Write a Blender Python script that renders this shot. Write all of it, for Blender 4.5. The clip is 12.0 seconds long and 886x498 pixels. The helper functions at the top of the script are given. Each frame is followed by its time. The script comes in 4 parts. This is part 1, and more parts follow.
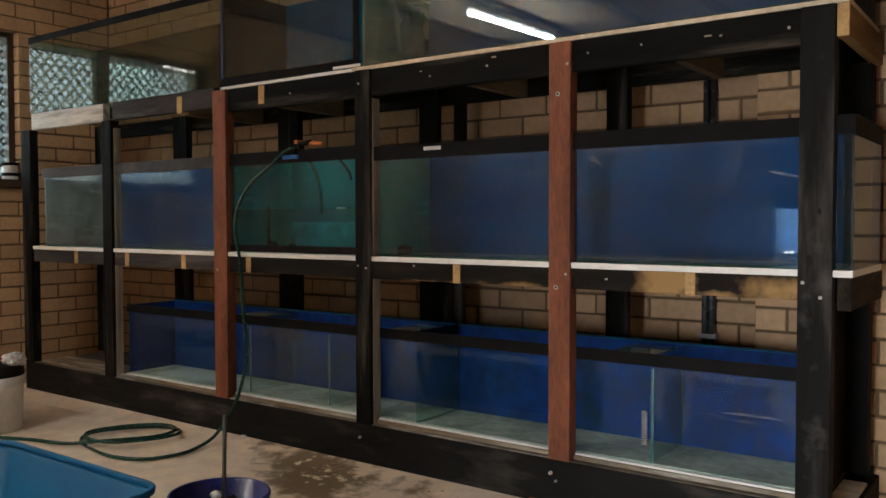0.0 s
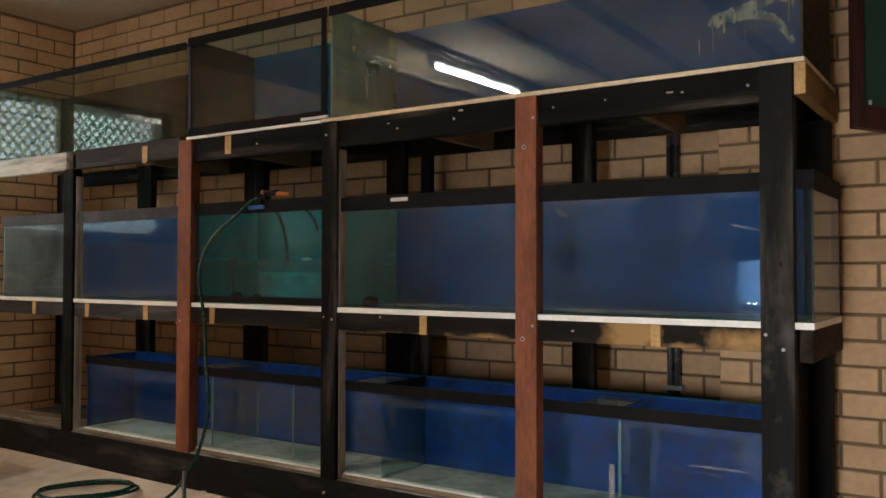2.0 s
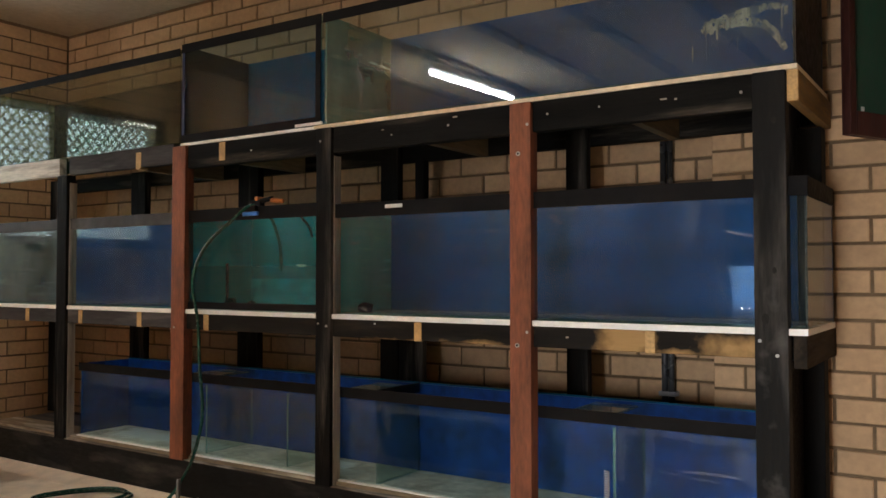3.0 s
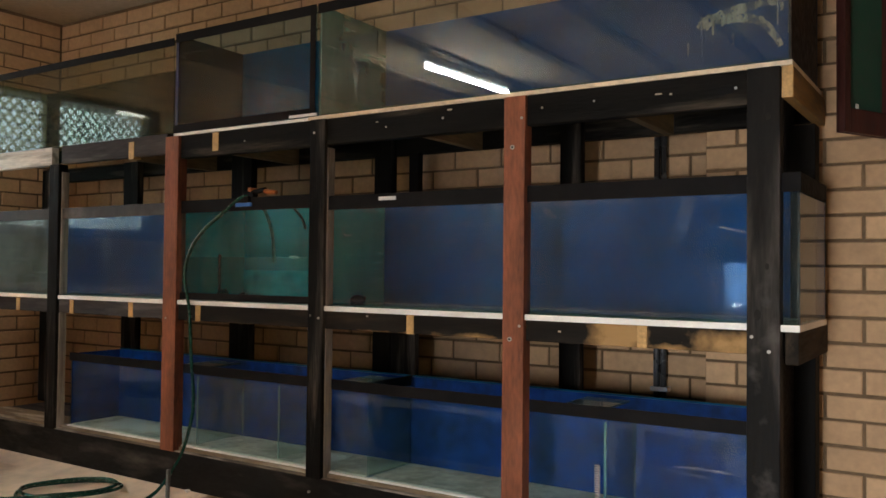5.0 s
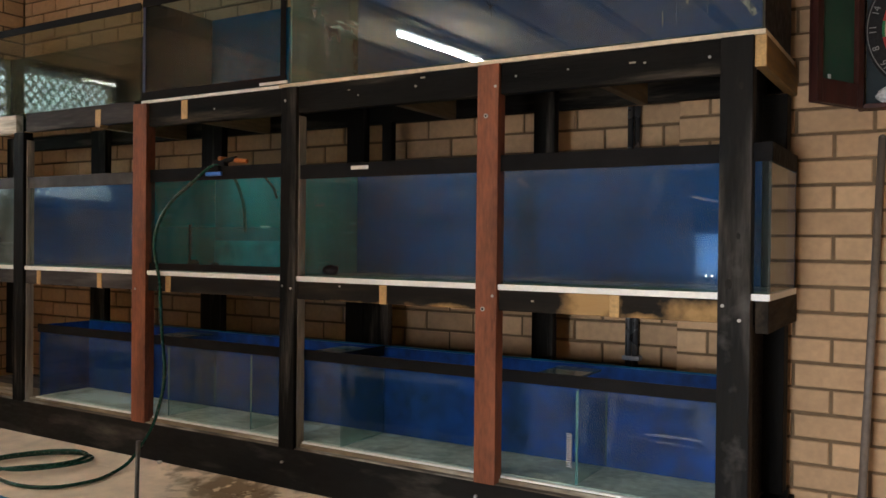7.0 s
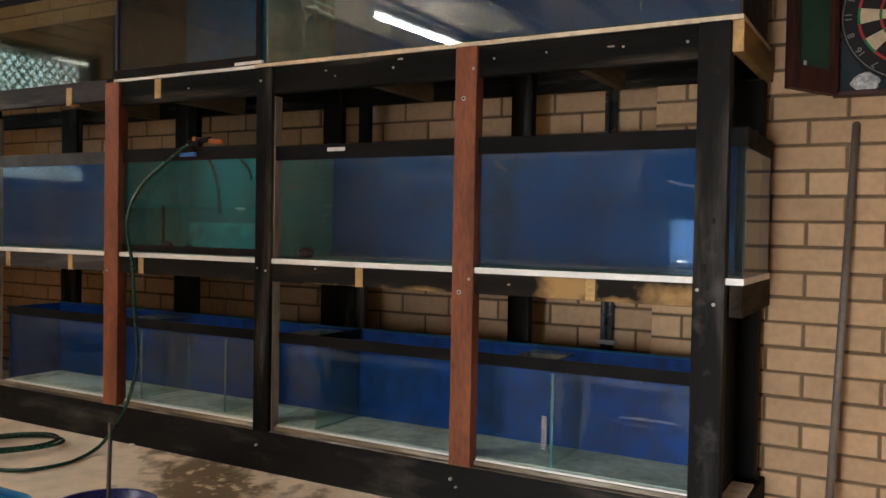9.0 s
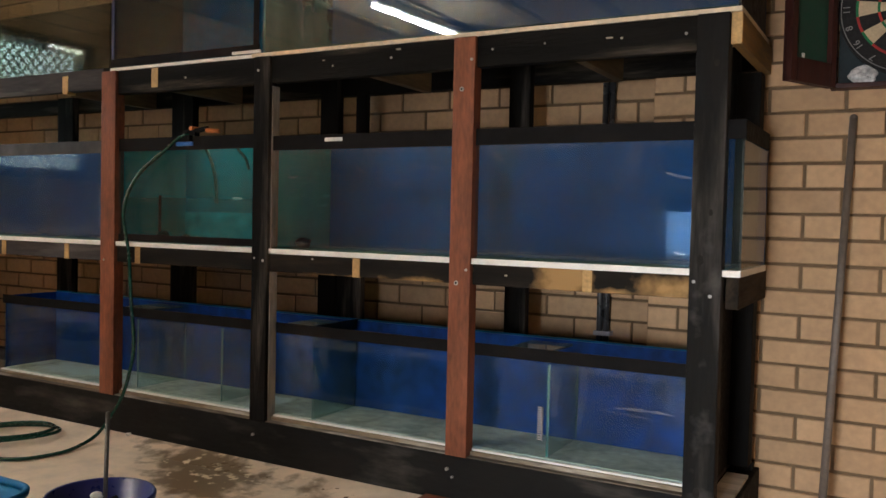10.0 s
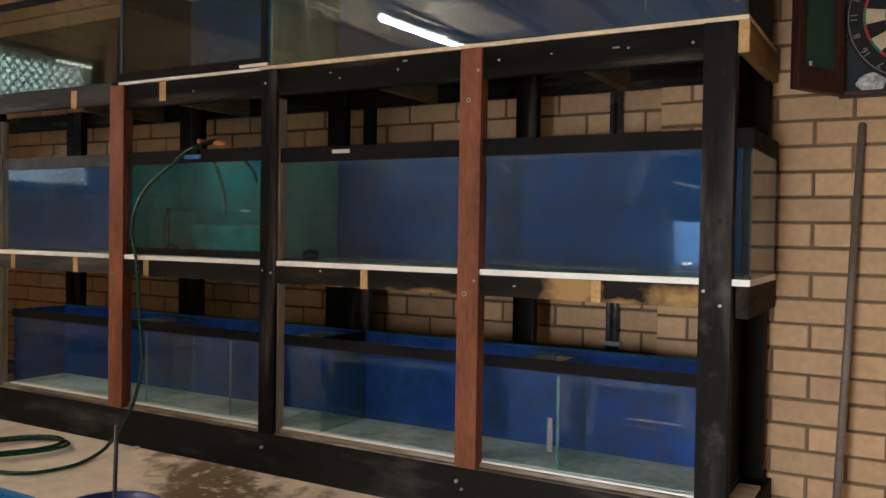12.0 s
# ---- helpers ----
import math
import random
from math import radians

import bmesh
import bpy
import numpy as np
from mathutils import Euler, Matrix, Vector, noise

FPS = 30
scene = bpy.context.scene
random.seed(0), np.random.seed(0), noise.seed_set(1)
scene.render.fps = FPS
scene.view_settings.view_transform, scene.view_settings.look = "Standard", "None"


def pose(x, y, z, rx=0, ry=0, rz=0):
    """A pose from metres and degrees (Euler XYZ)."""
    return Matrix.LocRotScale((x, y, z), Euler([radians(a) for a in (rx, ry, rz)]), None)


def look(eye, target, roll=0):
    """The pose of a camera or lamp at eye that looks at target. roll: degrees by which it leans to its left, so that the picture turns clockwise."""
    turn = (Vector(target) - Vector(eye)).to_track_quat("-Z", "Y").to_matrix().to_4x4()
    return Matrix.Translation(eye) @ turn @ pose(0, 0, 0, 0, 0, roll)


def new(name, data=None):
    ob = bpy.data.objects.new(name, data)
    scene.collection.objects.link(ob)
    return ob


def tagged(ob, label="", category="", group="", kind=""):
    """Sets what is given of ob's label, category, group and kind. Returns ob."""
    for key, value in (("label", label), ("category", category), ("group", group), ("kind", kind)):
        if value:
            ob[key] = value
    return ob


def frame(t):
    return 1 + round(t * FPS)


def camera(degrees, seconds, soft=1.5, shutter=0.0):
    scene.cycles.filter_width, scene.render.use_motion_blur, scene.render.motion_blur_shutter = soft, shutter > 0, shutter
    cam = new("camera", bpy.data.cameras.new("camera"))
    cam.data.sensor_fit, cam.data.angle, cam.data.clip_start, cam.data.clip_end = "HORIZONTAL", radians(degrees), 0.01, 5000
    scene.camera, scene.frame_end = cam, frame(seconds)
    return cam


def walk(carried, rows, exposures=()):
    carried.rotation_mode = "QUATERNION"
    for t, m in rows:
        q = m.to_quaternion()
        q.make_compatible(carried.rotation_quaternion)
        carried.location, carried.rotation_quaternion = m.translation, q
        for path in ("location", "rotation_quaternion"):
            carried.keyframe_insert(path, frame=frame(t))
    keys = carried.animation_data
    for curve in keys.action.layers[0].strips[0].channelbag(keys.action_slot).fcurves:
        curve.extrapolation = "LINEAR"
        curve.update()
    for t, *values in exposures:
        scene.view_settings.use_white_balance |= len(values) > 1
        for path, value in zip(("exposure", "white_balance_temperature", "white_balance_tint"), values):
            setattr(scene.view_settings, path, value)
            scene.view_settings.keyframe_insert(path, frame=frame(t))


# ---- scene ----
cam = camera(55.5, 12.0)
PATH = [
    (0, (0.578, -2.564, 0.96), (-0.598, -0.947, 0.893), -0.1),
    (0.5, (0.582, -2.565, 0.968), (-0.554, -0.918, 0.978), -0.2),
    (1, (0.585, -2.561, 0.969), (-0.567, -0.927, 1.029), -0.3),
    (1.5, (0.582, -2.557, 0.965), (-0.547, -0.907, 1.02), -0.1),
    (2, (0.574, -2.561, 0.964), (-0.536, -0.899, 1.016), 0.1),
    (2.5, (0.578, -2.557, 0.965), (-0.53, -0.893, 1.024), -0.0),
    (3, (0.574, -2.561, 0.969), (-0.525, -0.892, 1.033), -0.0),
    (5, (0.572, -2.556, 0.964), (-0.515, -0.877, 1.015), 0.6),
    (5.5, (0.57, -2.555, 0.959), (-0.511, -0.874, 1.007), 0.7),
    (6, (0.569, -2.555, 0.961), (-0.505, -0.868, 0.999), 0.8),
    (6.5, (0.568, -2.547, 0.959), (-0.49, -0.85, 0.975), 0.7),
    (7, (0.568, -2.539, 0.958), (-0.467, -0.828, 0.942), 0.6),
    (7.5, (0.566, -2.534, 0.949), (-0.444, -0.808, 0.912), 0.5),
    (7.7, (0.562, -2.537, 0.961), (-0.441, -0.808, 0.902), 0.5),
    (9.5, (0.559, -2.534, 0.948), (-0.419, -0.79, 0.899), 1.2),
    (10, (0.556, -2.539, 0.95), (-0.418, -0.794, 0.878), 1.3),
    (10.5, (0.55, -2.54, 0.95), (-0.43, -0.799, 0.859), 0.9),
    (11, (0.551, -2.54, 0.947), (-0.435, -0.801, 0.882), 0.7),
    (11.5, (0.552, -2.536, 0.949), (-0.437, -0.798, 0.904), 0.8),
    (12, (0.552, -2.536, 0.948), (-0.438, -0.799, 0.903), 0.9),
]
walk(cam, [(t, look(eye, target, roll)) for t, eye, target, roll in PATH], [(0, 0.84, 6150, 10), (0.5, 0.99, 6200, 10), (1, 0.92, 6300, 10), (2, 1.02, 6350, 10), (3, 1.08, 6350, 10), (7, 1.14, 6250, 10), (12, 1.14, 6200, 10)])

# ---- light ----
FLOOR = -0.045
CEIL = 2.57
YB = 0.72        # face of the rear wall
YP = 0.57        # face of its thicker stretch
XP = -0.305      # where the thick stretch begins
XL = -4.585      # face of the side wall with the window
XR, YS = 3.2, -4.3

world = bpy.data.worlds.new("sky")
scene.world = world
world.use_nodes = True
wn = world.node_tree
sky = wn.nodes.new("ShaderNodeTexSky")
sky.sky_type, sky.sun_disc = "NISHITA", False
sky.sun_elevation, sky.sun_rotation = radians(50), radians(200)
wn.links.new(sky.outputs[0], wn.nodes["Background"].inputs[0])
wn.nodes["Background"].inputs[1].default_value = 0.10
sun_data = bpy.data.lights.new("sun", "SUN")
sun_data.energy, sun_data.angle, sun_data.color = 3.0, radians(0.5), (1.0, 0.95, 0.88)
sun = new("sun", sun_data)
sun.matrix_world = look((0, -30, 30), (-4, -6.5, 0))

def area(name, w, h, power, color, m):
    d = bpy.data.lights.new(name, "AREA")
    d.shape, d.size, d.size_y, d.energy, d.color = "RECTANGLE", w, h, power, color
    ob = new(name, d)
    ob.matrix_world = m
    return ob

DOOR = (-1.24, 0.42, 1.06)   # opening of the half-raised roller door: x from, x to, height
area("door_daylight", 3.2, 1.75, 440, (0.955, 0.98, 1.0), look((-1.0, YS - 2.7, FLOOR + 0.875), (-1.0, 0, FLOOR + 0.875)))
WIN = (-1.52, 0.122, 1.215, 2.115)   # window: y from, y to, sill, head
area("window_daylight", 1.95, 0.96, 22, (0.93, 0.99, 1.0), look((XL - 0.35, -0.85, 1.62), (0, -0.85, 1.5)))


# ---- materials ----
def mat(name, color, rough=0.6, metal=0.0, var=0.25, scale=3.0, fine=40.0, bump=0.15, stretch=(1, 1, 1), spec=0.5, second=None, second_at=(0.55, 0.7), rnd=0.0, dist=0.004):
    """Two scales of noise on colour, roughness and relief; second: a patchy second colour."""
    m = bpy.data.materials.new(name)
    m.use_nodes = True
    t = m.node_tree
    n, l = t.nodes, t.links
    b = n["Principled BSDF"]
    co = n.new("ShaderNodeTexCoord")
    mp = n.new("ShaderNodeMapping")
    mp.inputs["Scale"].default_value = stretch
    l.new(co.outputs["Object"], mp.inputs["Vector"])
    big, small = n.new("ShaderNodeTexNoise"), n.new("ShaderNodeTexNoise")
    big.inputs["Scale"].default_value, big.inputs["Detail"].default_value = scale, 4
    small.inputs["Scale"].default_value, small.inputs["Detail"].default_value = fine, 5
    vec = mp.outputs[0]
    if rnd:
        oi, ad = n.new("ShaderNodeObjectInfo"), n.new("ShaderNodeVectorMath")
        ad.operation = "MULTIPLY_ADD"
        ad.inputs[1].default_value = (1, 1, 1)
        sc = n.new("ShaderNodeMath")
        sc.operation, sc.inputs[1].default_value = "MULTIPLY", 37.0
        l.new(oi.outputs["Random"], sc.inputs[0])
        l.new(mp.outputs[0], ad.inputs[0])
        l.new(sc.outputs[0], ad.inputs[2])
        vec = ad.outputs[0]
    l.new(vec, big.inputs["Vector"])
    l.new(vec, small.inputs["Vector"])
    mul = n.new("ShaderNodeMath")
    mul.operation = "ADD"
    l.new(big.outputs[0], mul.inputs[0])
    l.new(small.outputs[0], mul.inputs[1])
    rg = n.new("ShaderNodeMapRange")
    rg.inputs[1].default_value, rg.inputs[2].default_value = 0.7, 1.3
    rg.inputs[3].default_value, rg.inputs[4].default_value = 1 - var, 1 + var
    l.new(mul.outputs[0], rg.inputs[0])
    val = rg.outputs[0]
    if rnd:
        mr = n.new("ShaderNodeMapRange")
        mr.inputs[3].default_value, mr.inputs[4].default_value = 1 - rnd, 1 + rnd
        l.new(oi.outputs["Random"], mr.inputs[0])
        mm = n.new("ShaderNodeMath")
        mm.operation = "MULTIPLY"
        l.new(val, mm.inputs[0])
        l.new(mr.outputs[0], mm.inputs[1])
        val = mm.outputs[0]
    vm = n.new("ShaderNodeVectorMath")
    vm.operation = "SCALE"
    vm.inputs[0].default_value = color
    if second:
        pn = n.new("ShaderNodeTexNoise")
        pn.inputs["Scale"].default_value, pn.inputs["Detail"].default_value = scale * 0.8, 6
        of = n.new("ShaderNodeVectorMath")
        of.inputs[1].default_value = (7.3, 2.1, 5.5)
        l.new(vec, of.inputs[0])
        l.new(of.outputs[0], pn.inputs["Vector"])
        pr = n.new("ShaderNodeMapRange")
        pr.inputs[1].default_value, pr.inputs[2].default_value = second_at
        l.new(pn.outputs[0], pr.inputs[0])
        mx = n.new("ShaderNodeMix")
        mx.data_type = "RGBA"
        mx.inputs[6].default_value, mx.inputs[7].default_value = (*color, 1), (*second, 1)
        l.new(pr.outputs[0], mx.inputs[0])
        l.new(mx.outputs[2], vm.inputs[0])
    l.new(val, vm.inputs["Scale"])
    l.new(vm.outputs[0], b.inputs["Base Color"])
    rr = n.new("ShaderNodeMapRange")
    rr.inputs[1].default_value, rr.inputs[2].default_value = 0.3, 0.7
    rr.inputs[3].default_value, rr.inputs[4].default_value = max(0.02, rough - 0.12), min(1, rough + 0.12)
    l.new(small.outputs[0], rr.inputs[0])
    l.new(rr.outputs[0], b.inputs["Roughness"])
    b.inputs["Metallic"].default_value = metal
    b.inputs["Specular IOR Level"].default_value = spec
    if bump:
        bp = n.new("ShaderNodeBump")
        bp.inputs["Strength"].default_value, bp.inputs["Distance"].default_value = bump, dist
        l.new(mul.outputs[0], bp.inputs["Height"])
        l.new(bp.outputs[0], b.inputs["Normal"])
    return m


def glass(name, tint, dust=0.03, dust_color=(0.5, 0.55, 0.55), scale=6.0, ior=1.5, gloss=0.0):
    """Clear pane: tinted, mirrored by its angle, with a film of dust and drips."""
    m = bpy.data.materials.new(name)
    m.use_nodes = True
    t = m.node_tree
    n, l = t.nodes, t.links
    n.remove(n["Principled BSDF"])
    tr, gl, df = n.new("ShaderNodeBsdfTransparent"), n.new("ShaderNodeBsdfGlossy"), n.new("ShaderNodeBsdfDiffuse")
    tr.inputs[0].default_value = (*tint, 1)
    gl.inputs["Roughness"].default_value = gloss
    df.inputs[0].default_value = (*dust_color, 1)
    lw, pw, fr = n.new("ShaderNodeLayerWeight"), n.new("ShaderNodeMath"), n.new("ShaderNodeMapRange")
    pw.operation, pw.inputs[1].default_value = "POWER", 5.0
    f0 = ((ior - 1) / (ior + 1)) ** 2
    fr.inputs[3].default_value, fr.inputs[4].default_value = f0, 0.9
    l.new(lw.outputs["Facing"], pw.inputs[0])
    l.new(pw.outputs[0], fr.inputs[0])
    co, mp, no = n.new("ShaderNodeTexCoord"), n.new("ShaderNodeMapping"), n.new("ShaderNodeTexNoise")
    mp.inputs["Scale"].default_value = (1, 1, 0.35)
    no.inputs["Scale"].default_value, no.inputs["Detail"].default_value = scale, 4
    l.new(co.outputs["Object"], mp.inputs[0])
    l.new(mp.outputs[0], no.inputs["Vector"])
    m2, n2, m3 = n.new("ShaderNodeMapping"), n.new("ShaderNodeTexNoise"), n.new("ShaderNodeMapRange")
    m2.inputs["Scale"].default_value = (1.2, 1.2, 9)
    n2.inputs["Scale"].default_value, n2.inputs["Detail"].default_value = 7, 8
    l.new(co.outputs["Object"], m2.inputs[0])
    l.new(m2.outputs[0], n2.inputs["Vector"])
    m3.inputs[1].default_value, m3.inputs[2].default_value = 0.58, 0.8
    m3.inputs[3].default_value, m3.inputs[4].default_value = 0.0, 0.18
    l.new(n2.outputs[0], m3.inputs[0])
    sm = n.new("ShaderNodeMath")
    sm.operation = "ADD"
    l.new(no.outputs[0], sm.inputs[0])
    l.new(m3.outputs[0], sm.inputs[1])
    rg = n.new("ShaderNodeMapRange")
    rg.inputs[1].default_value, rg.inputs[2].default_value = 0.35, 0.8
    rg.inputs[3].default_value, rg.inputs[4].default_value = dust * 0.4, dust * 2.4
    l.new(sm.outputs[0], rg.inputs[0])
    a, b = n.new("ShaderNodeMixShader"), n.new("ShaderNodeMixShader")
    l.new(rg.outputs[0], a.inputs[0])
    l.new(tr.outputs[0], a.inputs[1])
    l.new(df.outputs[0], a.inputs[2])
    l.new(fr.outputs[0], b.inputs[0])
    l.new(a.outputs[0], b.inputs[1])
    l.new(gl.outputs[0], b.inputs[2])
    l.new(b.outputs[0], n["Material Output"].inputs[0])
    return m


def glow(name, color, power):
    m = bpy.data.materials.new(name)
    m.use_nodes = True
    b = m.node_tree.nodes["Principled BSDF"]
    b.inputs["Base Color"].default_value = (0.8, 0.8, 0.8, 1)
    b.inputs["Emission Color"].default_value = (*color, 1)
    b.inputs["Emission Strength"].default_value = power
    return m


BRICK = mat("tan_brick", (0.555, 0.355, 0.200), 0.9, var=0.12, scale=5, fine=40, bump=0.3, rnd=0.11, spec=0.15)
MORTAR = mat("brown_mortar", (0.185, 0.122, 0.070), 0.95, var=0.2, scale=6, fine=60, bump=0.4, spec=0.1)
PLASTER = mat("ceiling_sheet", (0.52, 0.43, 0.32), 0.9, var=0.12, scale=1.5, fine=25, bump=0.1, spec=0.1)
PLAIN_WALL = mat("painted_masonry", (0.42, 0.32, 0.22), 0.9, var=0.12, scale=2, fine=30, bump=0.2, spec=0.1)
CONCRETE = mat("concrete_floor", (0.80, 0.65, 0.50), 0.8, var=0.16, scale=1.6, fine=14, bump=0.15, second=(0.62, 0.49, 0.365), spec=0.3)
def stain(m, spots, color, edge=(0.92, 1.02), rough=0.35, grain=9):
    """Damp patches with ragged edges on the slab, at the given places."""
    t = m.node_tree
    n, l = t.nodes, t.links
    b = n["Principled BSDF"]
    co = n.new("ShaderNodeTexCoord")
    no = n.new("ShaderNodeTexNoise")
    no.inputs["Scale"].default_value, no.inputs["Detail"].default_value = grain, 6
    l.new(co.outputs["Object"], no.inputs["Vector"])
    total = None
    for x, y, z, rx, ry, rz, w in spots:
        mp, ln, mr = n.new("ShaderNodeMapping"), n.new("ShaderNodeVectorMath"), n.new("ShaderNodeMapRange")
        mp.inputs["Location"].default_value = (-x * rx, -y * ry, -z * rz)
        mp.inputs["Scale"].default_value = (rx, ry, rz)
        ln.operation = "LENGTH"
        l.new(co.outputs["Object"], mp.inputs[0])
        l.new(mp.outputs[0], ln.inputs[0])
        mr.inputs[1].default_value, mr.inputs[2].default_value = 0.0, 1.5
        mr.inputs[3].default_value, mr.inputs[4].default_value = w, 0.0
        l.new(ln.outputs["Value"], mr.inputs[0])
        if total is None:
            total = mr.outputs[0]
        else:
            mx = n.new("ShaderNodeMath")
            mx.operation = "MAXIMUM"
            l.new(total, mx.inputs[0])
            l.new(mr.outputs[0], mx.inputs[1])
            total = mx.outputs[0]
    ad = n.new("ShaderNodeMath")
    ad.operation = "ADD"
    l.new(total, ad.inputs[0])
    l.new(no.outputs[0], ad.inputs[1])
    st = n.new("ShaderNodeMapRange")
    st.inputs[1].default_value, st.inputs[2].default_value = edge
    l.new(ad.outputs[0], st.inputs[0])
    for name, val in (("Base Color", (*color, 1)), ("Roughness", None)):
        src = b.inputs[name].links[0].from_socket
        mx = n.new("ShaderNodeMix")
        if val:
            mx.data_type = "RGBA"
            mx.inputs[7].default_value = val
            ins, out = mx.inputs[6], mx.outputs[2]
        else:
            mx.inputs[3].default_value = rough
            ins, out = mx.inputs[2], mx.outputs[0]
        l.new(st.outputs[0], mx.inputs[0])
        l.new(src, ins)
        l.new(out, b.inputs[name])


stain(CONCRETE, [(x, y, 0, 1 / rx, 1 / ry, 0, w) for x, y, rx, ry, w in ((-1.90, -0.11, 0.30, 0.16, 0.95), (-1.72, -0.25, 0.27, 0.19, 1.0), (-1.48, -0.12, 0.32, 0.15, 0.52), (-2.15, -0.02, 0.26, 0.11, 0.52), (-1.15, -0.2, 0.36, 0.17, 0.43), (-1.95, -0.33, 0.2, 0.2, 0.5), (-1.66, 0.0, 0.2, 0.06, 0.5))], (0.215, 0.148, 0.085), (0.84, 1.06), 0.40, 13)
stain(CONCRETE, [(x, y, 0, 1 / rx, 1 / ry, 0, w) for x, y, rx, ry, w in ((-1.75, -0.15, 0.75, 0.32, 0.42), (-1.0, -0.3, 0.6, 0.3, 0.36), (-2.6, -0.3, 0.7, 0.5, 0.22))], (0.82, 0.70, 0.52), (0.92, 1.0), 0.85, 21)
stain(CONCRETE, [(x, y, 0, 1 / rx, 1 / ry, 0, w) for x, y, rx, ry, w in ((-1.75, -0.1, 0.8, 0.25, 0.40), (-1.1, -0.15, 0.8, 0.3, 0.38))], (0.16, 0.10, 0.055), (0.97, 1.02), 0.7, 33)
JOIST = mat("dull_pine_joist", (0.17, 0.115, 0.065), 0.8, var=0.3, scale=2.5, fine=18, bump=0.2, stretch=(6, 0.7, 6), spec=0.15)
BEAM = mat("dark_ceiling_beam", (0.19, 0.145, 0.10), 0.85, var=0.25, scale=2, fine=16, bump=0.2, stretch=(6, 0.7, 6), spec=0.1)
CONDUIT = mat("dark_conduit", (0.10, 0.10, 0.105), 0.28, metal=0.6, var=0.1, scale=3, fine=9, bump=0)
DARK = mat("black_stained_pine", (0.0062, 0.0054, 0.0048), 0.76, var=0.7, scale=2.6, fine=20, bump=0.5, stretch=(7, 7, 0.7), spec=0.10, second=(0.085, 0.073, 0.062), second_at=(0.53, 0.78))
DARKH = mat("black_stained_rail", (0.0062, 0.0054, 0.0046), 0.76, var=0.7, scale=2.6, fine=20, bump=0.5, stretch=(0.7, 7, 7), spec=0.10, second=(0.078, 0.063, 0.048), second_at=(0.53, 0.78))
WORN = mat("part_bare_rail", (0.012, 0.0095, 0.0075), 0.75, spec=0.12, var=0.45, scale=3.0, fine=16, bump=0.3, stretch=(0.7, 6, 6), second=(0.035, 0.025, 0.016), second_at=(0.5, 0.7))
stain(WORN, [(x, 0, z, 1 / rx, 0, 1 / rz, w) for x, z, rx, rz, w in ((-0.43, 0.770, 0.105, 0.09, 0.80), (-0.09, 0.755, 0.10, 0.05, 0.70), (-0.95, 0.730, 0.20, 0.018, 0.50), (-1.35, 0.728, 0.25, 0.010, 0.35), (-0.25, 0.732, 0.1, 0.014, 0.5))], (0.38, 0.225, 0.09), (0.70, 1.02), 0.6, 11)
BASE = mat("scuffed_black_plank", (0.0070, 0.0060, 0.0054), 0.72, var=0.6, scale=3.6, fine=26, bump=0.5, stretch=(0.8, 3, 3), spec=0.2, second=(0.070, 0.061, 0.052), second_at=(0.55, 0.76))
LEDGE = mat("worn_grey_ledge", (0.13, 0.105, 0.08), 0.75, var=0.5, scale=4, fine=24, bump=0.3, stretch=(0.8, 3, 3), spec=0.2, second=(0.46, 0.42, 0.36), second_at=(0.52, 0.66))
BROWNED = mat("brown_stained_rail", (0.022, 0.016, 0.011), 0.75, spec=0.12, var=0.5, scale=3, fine=18, bump=0.3, stretch=(6, 0.7, 6), second=(0.06, 0.042, 0.026), second_at=(0.5, 0.72))
PACK = mat("grey_edge_strip", (0.33, 0.285, 0.235), 0.8, var=0.35, scale=3, fine=18, bump=0.2, stretch=(6, 6, 0.7), second=(0.16, 0.13, 0.10), second_at=(0.5, 0.7))
GREYRIM = mat("grey_film_rim", (0.05, 0.044, 0.042), 0.6, spec=0.15, var=0.4, scale=3, fine=20, bump=0.1, second=(0.10, 0.09, 0.085))
# for the pale end board, and the first-bay rail with window light in its colour
PALEW = mat("pale_lit_weathered_wood", (0.62, 0.57, 0.49), 0.8, var=0.25, scale=3, fine=18, bump=0.25, stretch=(0.7, 6, 6), second=(0.25, 0.22, 0.18))
GREYW = mat("weathered_rail", (0.050, 0.044, 0.043), 0.8, spec=0.15, var=0.4, scale=2.4, fine=16, bump=0.3, stretch=(0.7, 6, 6), second=(0.12, 0.108, 0.10))
SILL = mat("stained_batten", (0.24, 0.18, 0.12), 0.8, var=0.4, scale=5, fine=25, bump=0.3, stretch=(0.7, 4, 4), second=(0.50, 0.44, 0.36), second_at=(0.5, 0.7), spec=0.2)
CHIP = mat("bare_chip_wood", (0.42, 0.36, 0.28), 0.8, var=0.3, scale=30, fine=120, bump=0.2)
DARKR = mat("worn_black_post", (0.0085, 0.0076, 0.007), 0.74, var=0.6, scale=2.2, fine=16, bump=0.4, stretch=(6, 6, 0.8), spec=0.14, second=(0.060, 0.053, 0.047), second_at=(0.48, 0.74))
stain(DARKR, [(x, 0, z, 1 / rx, 0, 1 / rz, w) for x, z, rx, rz, w in ((0.035, 0.90, 0.03, 0.07, 0.5), (0.05, 0.80, 0.03, 0.10, 0.45), (0.0, 0.68, 0.03, 0.08, 0.4), (0.03, 0.35, 0.04, 0.15, 0.36), (0.04, 0.12, 0.05, 0.05, 0.42))], (0.085, 0.077, 0.070), (0.70, 1.10), 0.7, 16)
RED = mat("red_hardwood", (0.22, 0.073, 0.036), 0.68, var=0.38, scale=3.2, fine=30, bump=0.3, stretch=(3.2, 3.2, 0.8), spec=0.25, second=(0.13, 0.042, 0.024), second_at=(0.5, 0.8))
